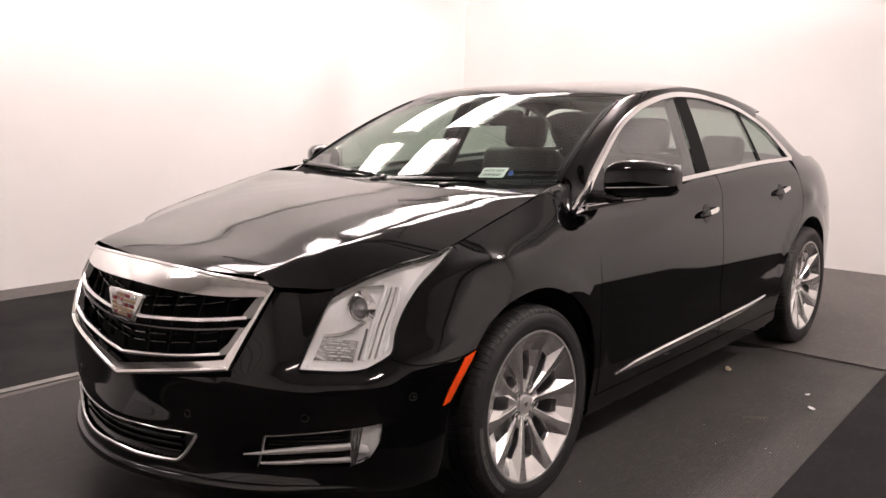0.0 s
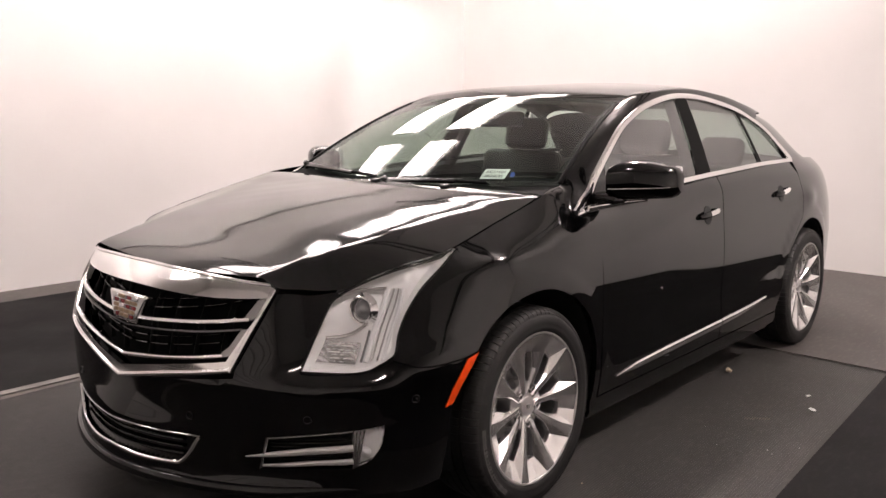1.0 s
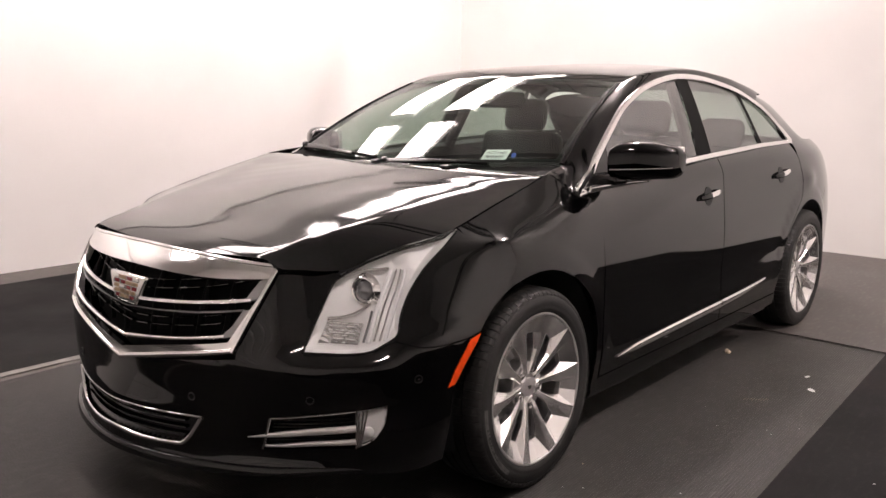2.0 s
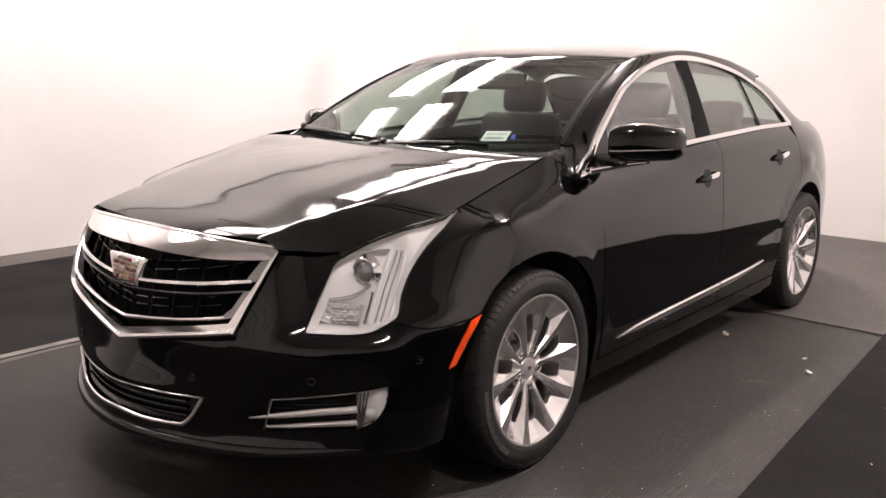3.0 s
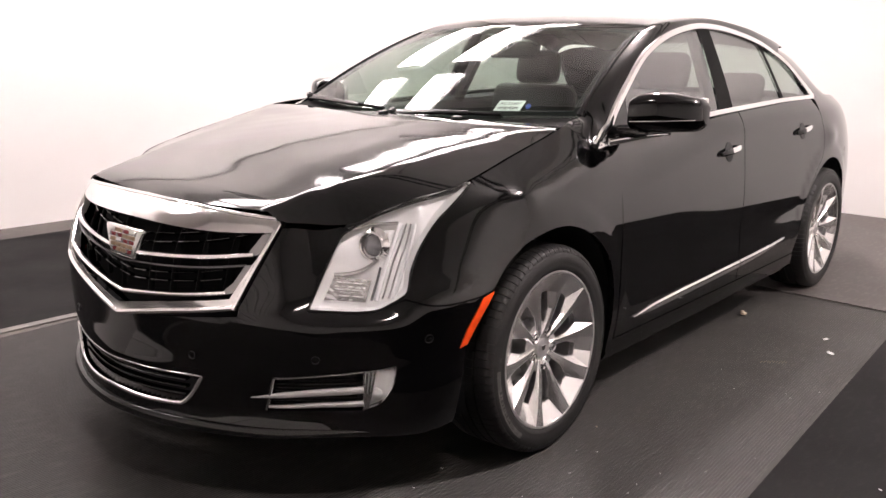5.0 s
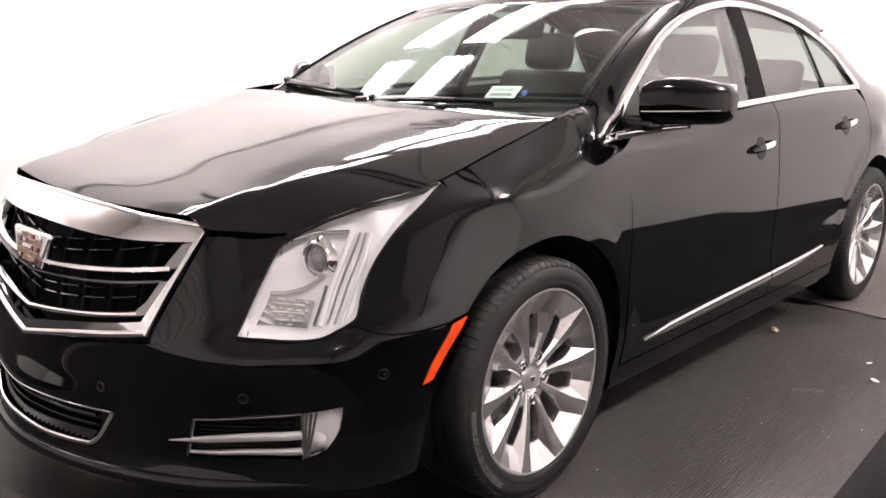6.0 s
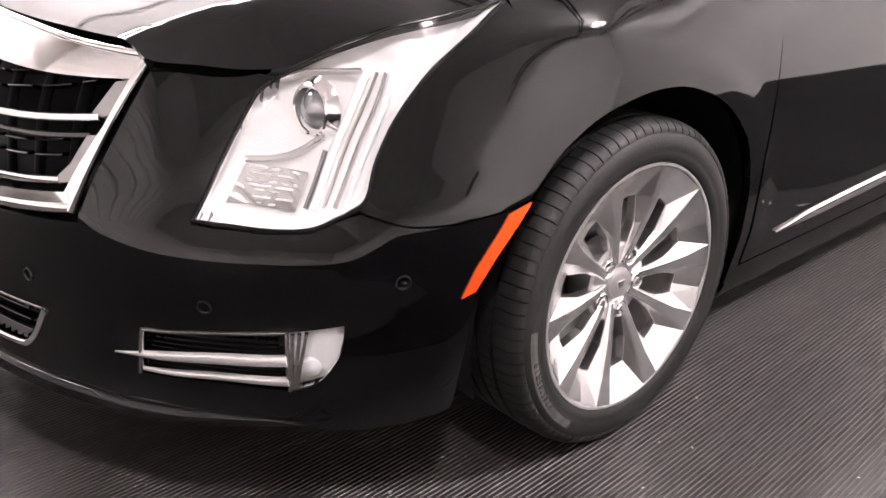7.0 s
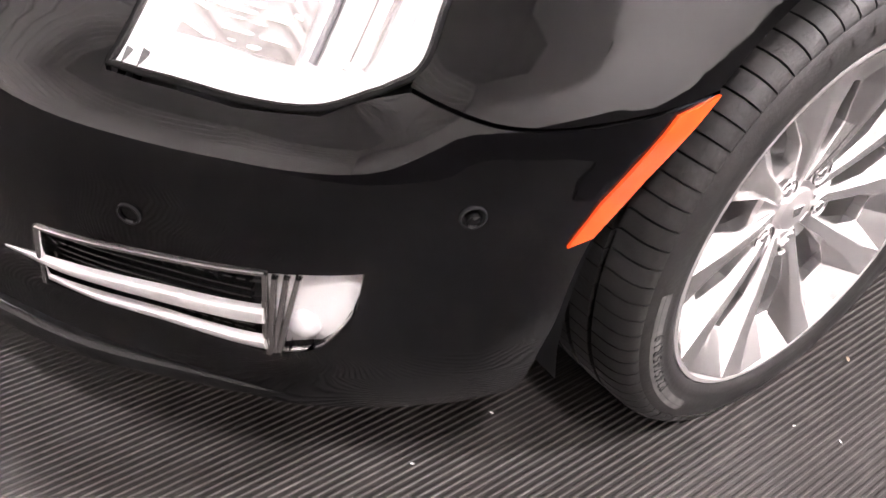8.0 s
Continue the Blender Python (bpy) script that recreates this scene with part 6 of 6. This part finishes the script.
# ---- windscreen sticker ----


def sticker():
    s0, t0 = -0.595, 0.115
    def surf(a, b):
        return screen_surf(a, b) - np.array([-0.45, 0, 0.85]) * 0.004
    st = new("windshield_sticker")
    st.parent = car
    st["label"] = "white paper stock sticker with black print"
    # the outer face shows through the glass
    o = Vector(surf(np.array([s0]), np.array([t0]))[0])
    ex = (Vector(surf(np.array([s0 - 0.1]), np.array([t0]))[0]) - o).normalized()
    ey = (Vector(surf(np.array([s0]), np.array([t0 + 0.1]))[0]) - o).normalized()
    ez = ex.cross(ey).normalized()
    ey = ez.cross(ex)
    m = Matrix((ex, ey, ez)).transposed().to_4x4()
    m.translation = o
    bm = box(bmesh.new(), -0.055, 0.055, -0.036, 0.036, -0.0008, 0.0, 0)
    part("paper", bm, PAPER, st, smooth=False)
    cu = bpy.data.curves.new("number", "FONT")
    cu.body, cu.size, cu.align_x, cu.extrude = "AC51601", 0.0235, "CENTER", 0.0002
    tmp = new("number", cu)
    me = bpy.data.meshes.new_from_object(tmp.evaluated_get(bpy.context.evaluated_depsgraph_get()))
    bpy.data.objects.remove(tmp)
    for v in me.vertices:
        v.co.y += 0.006
        v.co.z += 0.0006
    me.materials.clear()
    me.materials.append(INK_SHADE)
    ob = new("number", me)
    ob.parent = st
    for k in range(14):
        w = 0.0012 + 0.0022 * ((k * 7) % 3) / 2
        bm = box(bmesh.new(), -0.042 + 0.006 * k, -0.042 + 0.006 * k + w, -0.026, -0.008, 0.0002, 0.0008)
        part("print_bar", bm, INK_SHADE, st, smooth=False)
    st.matrix_local = m


sticker()
o = screen_surf(np.array([-0.70]), np.array([0.11]))[0]
bm = lathe(bmesh.new(), [(0.0, 0.0), (0.011, 0.0), (0.011, -0.002)], 20, "z")
ob = part("blue_tag", bm, BLUEPLASTIC, car, "small round blue sticker")
ob.matrix_local = Matrix.Translation(Vector(o) - Vector((-0.45, 0, 0.85)) * 0.004) @ pose(0, 0, 0, 0, -58, 0)

# ---- litter on the floor ----


def litter(x, y, size, seed, label, material=DEBRIS, squash=0.25):
    rnd = random.Random(seed)
    bm = bmesh.new()
    bmesh.ops.create_icosphere(bm, subdivisions=2, radius=size / 2)
    for v in bm.verts:
        k = 1 + 0.5 * noise.noise(v.co * (2.2 / size) + Vector((seed, 0, 0)))
        v.co = Vector((v.co.x * 1.5 * k, v.co.y * 0.8 * k, v.co.z * squash * k))
    lo = min(v.co.z for v in bm.verts)
    for v in bm.verts:
        v.co.z -= lo
    ob = part("litter", bm, material, None)
    ob.matrix_world = pose(x, y, 0.0042, 0, 0, rnd.uniform(0, 180))
    return tagged(ob, label, "litter", "litter on the floor")


litter(1.971, -0.827, 0.040, 1, "small crumpled dry leaf on the runner", squash=0.5)
litter(1.854, -1.275, 0.024, 2, "pale paper scrap on the runner", PAPER)
litter(1.66, -1.35, 0.032, 3, "pale wood splinter on the runner", PAPER)
litter(0.257, -0.963, 0.008, 4, "tiny orange crumb on the runner", DEBRIS)
litter(-0.354, -0.755, 0.005, 5, "tiny white crumb on the runner", PAPER)
for k in range(26):
    rnd = random.Random(40 + k)
    litter(rnd.uniform(-1.0, 1.2), rnd.uniform(-1.5, -0.72), rnd.uniform(0.0025, 0.005), 50 + k, "tiny white crumb on the runner", PAPER)
for k in range(10):
    rnd = random.Random(140 + k)
    litter(rnd.uniform(-0.3, 1.6), rnd.uniform(-2.2, -1.65), rnd.uniform(0.004, 0.008), 90 + k, "tiny pale crumb on the black sheet", PAPER)
# a row of pale ticks where something scraped over the ribs
TICK = mat("scraped_rubber", (0.20, 0.17, 0.13), rough=0.8, vary=0.3, scale=80)
mark = thing("floor_scuff", "row of pale scrape ticks on the runner", "scuff mark", at=(1.37, -1.20, 0.0))
for k in range(9):
    bm = box(bmesh.new(), -0.016 + 0.004 * (k % 3), 0.014 + 0.003 * ((k * 5) % 4), -0.0016, 0.0016, 0.0, 0.0006)
    ob = part("tick", bm, TICK, mark, smooth=False)
    ob.location = (-0.03 + 0.0075 * k, 0.0427 - 0.0105 * k, 0.0043)
# scuffs on the walls
SCUFFMAT = mat("wall_scuff", (0.30, 0.28, 0.27), rough=0.8, vary=0.3, scale=40)
for y, z, h, w in ((-0.78, 0.62, 0.09, 0.018), (-0.835, 0.62, 0.11, 0.022)):
    bm = bmesh.new()
    n = 12
    ring = [bm.verts.new((WALL_B - 0.0025, y + w / 2 * math.cos(a) * (0.7 + 0.4 * noise.noise((a, z, y))) + 0.012 * math.sin(a), z + h / 2 * math.sin(a))) for a in np.linspace(0, 2 * math.pi, n, endpoint=False)]
    bm.faces.new(ring[::-1])
    tagged(part("wall_scuff", bm, SCUFFMAT, None, smooth=False), "dark scuff mark on the end wall", "scuff mark", kind="structure")
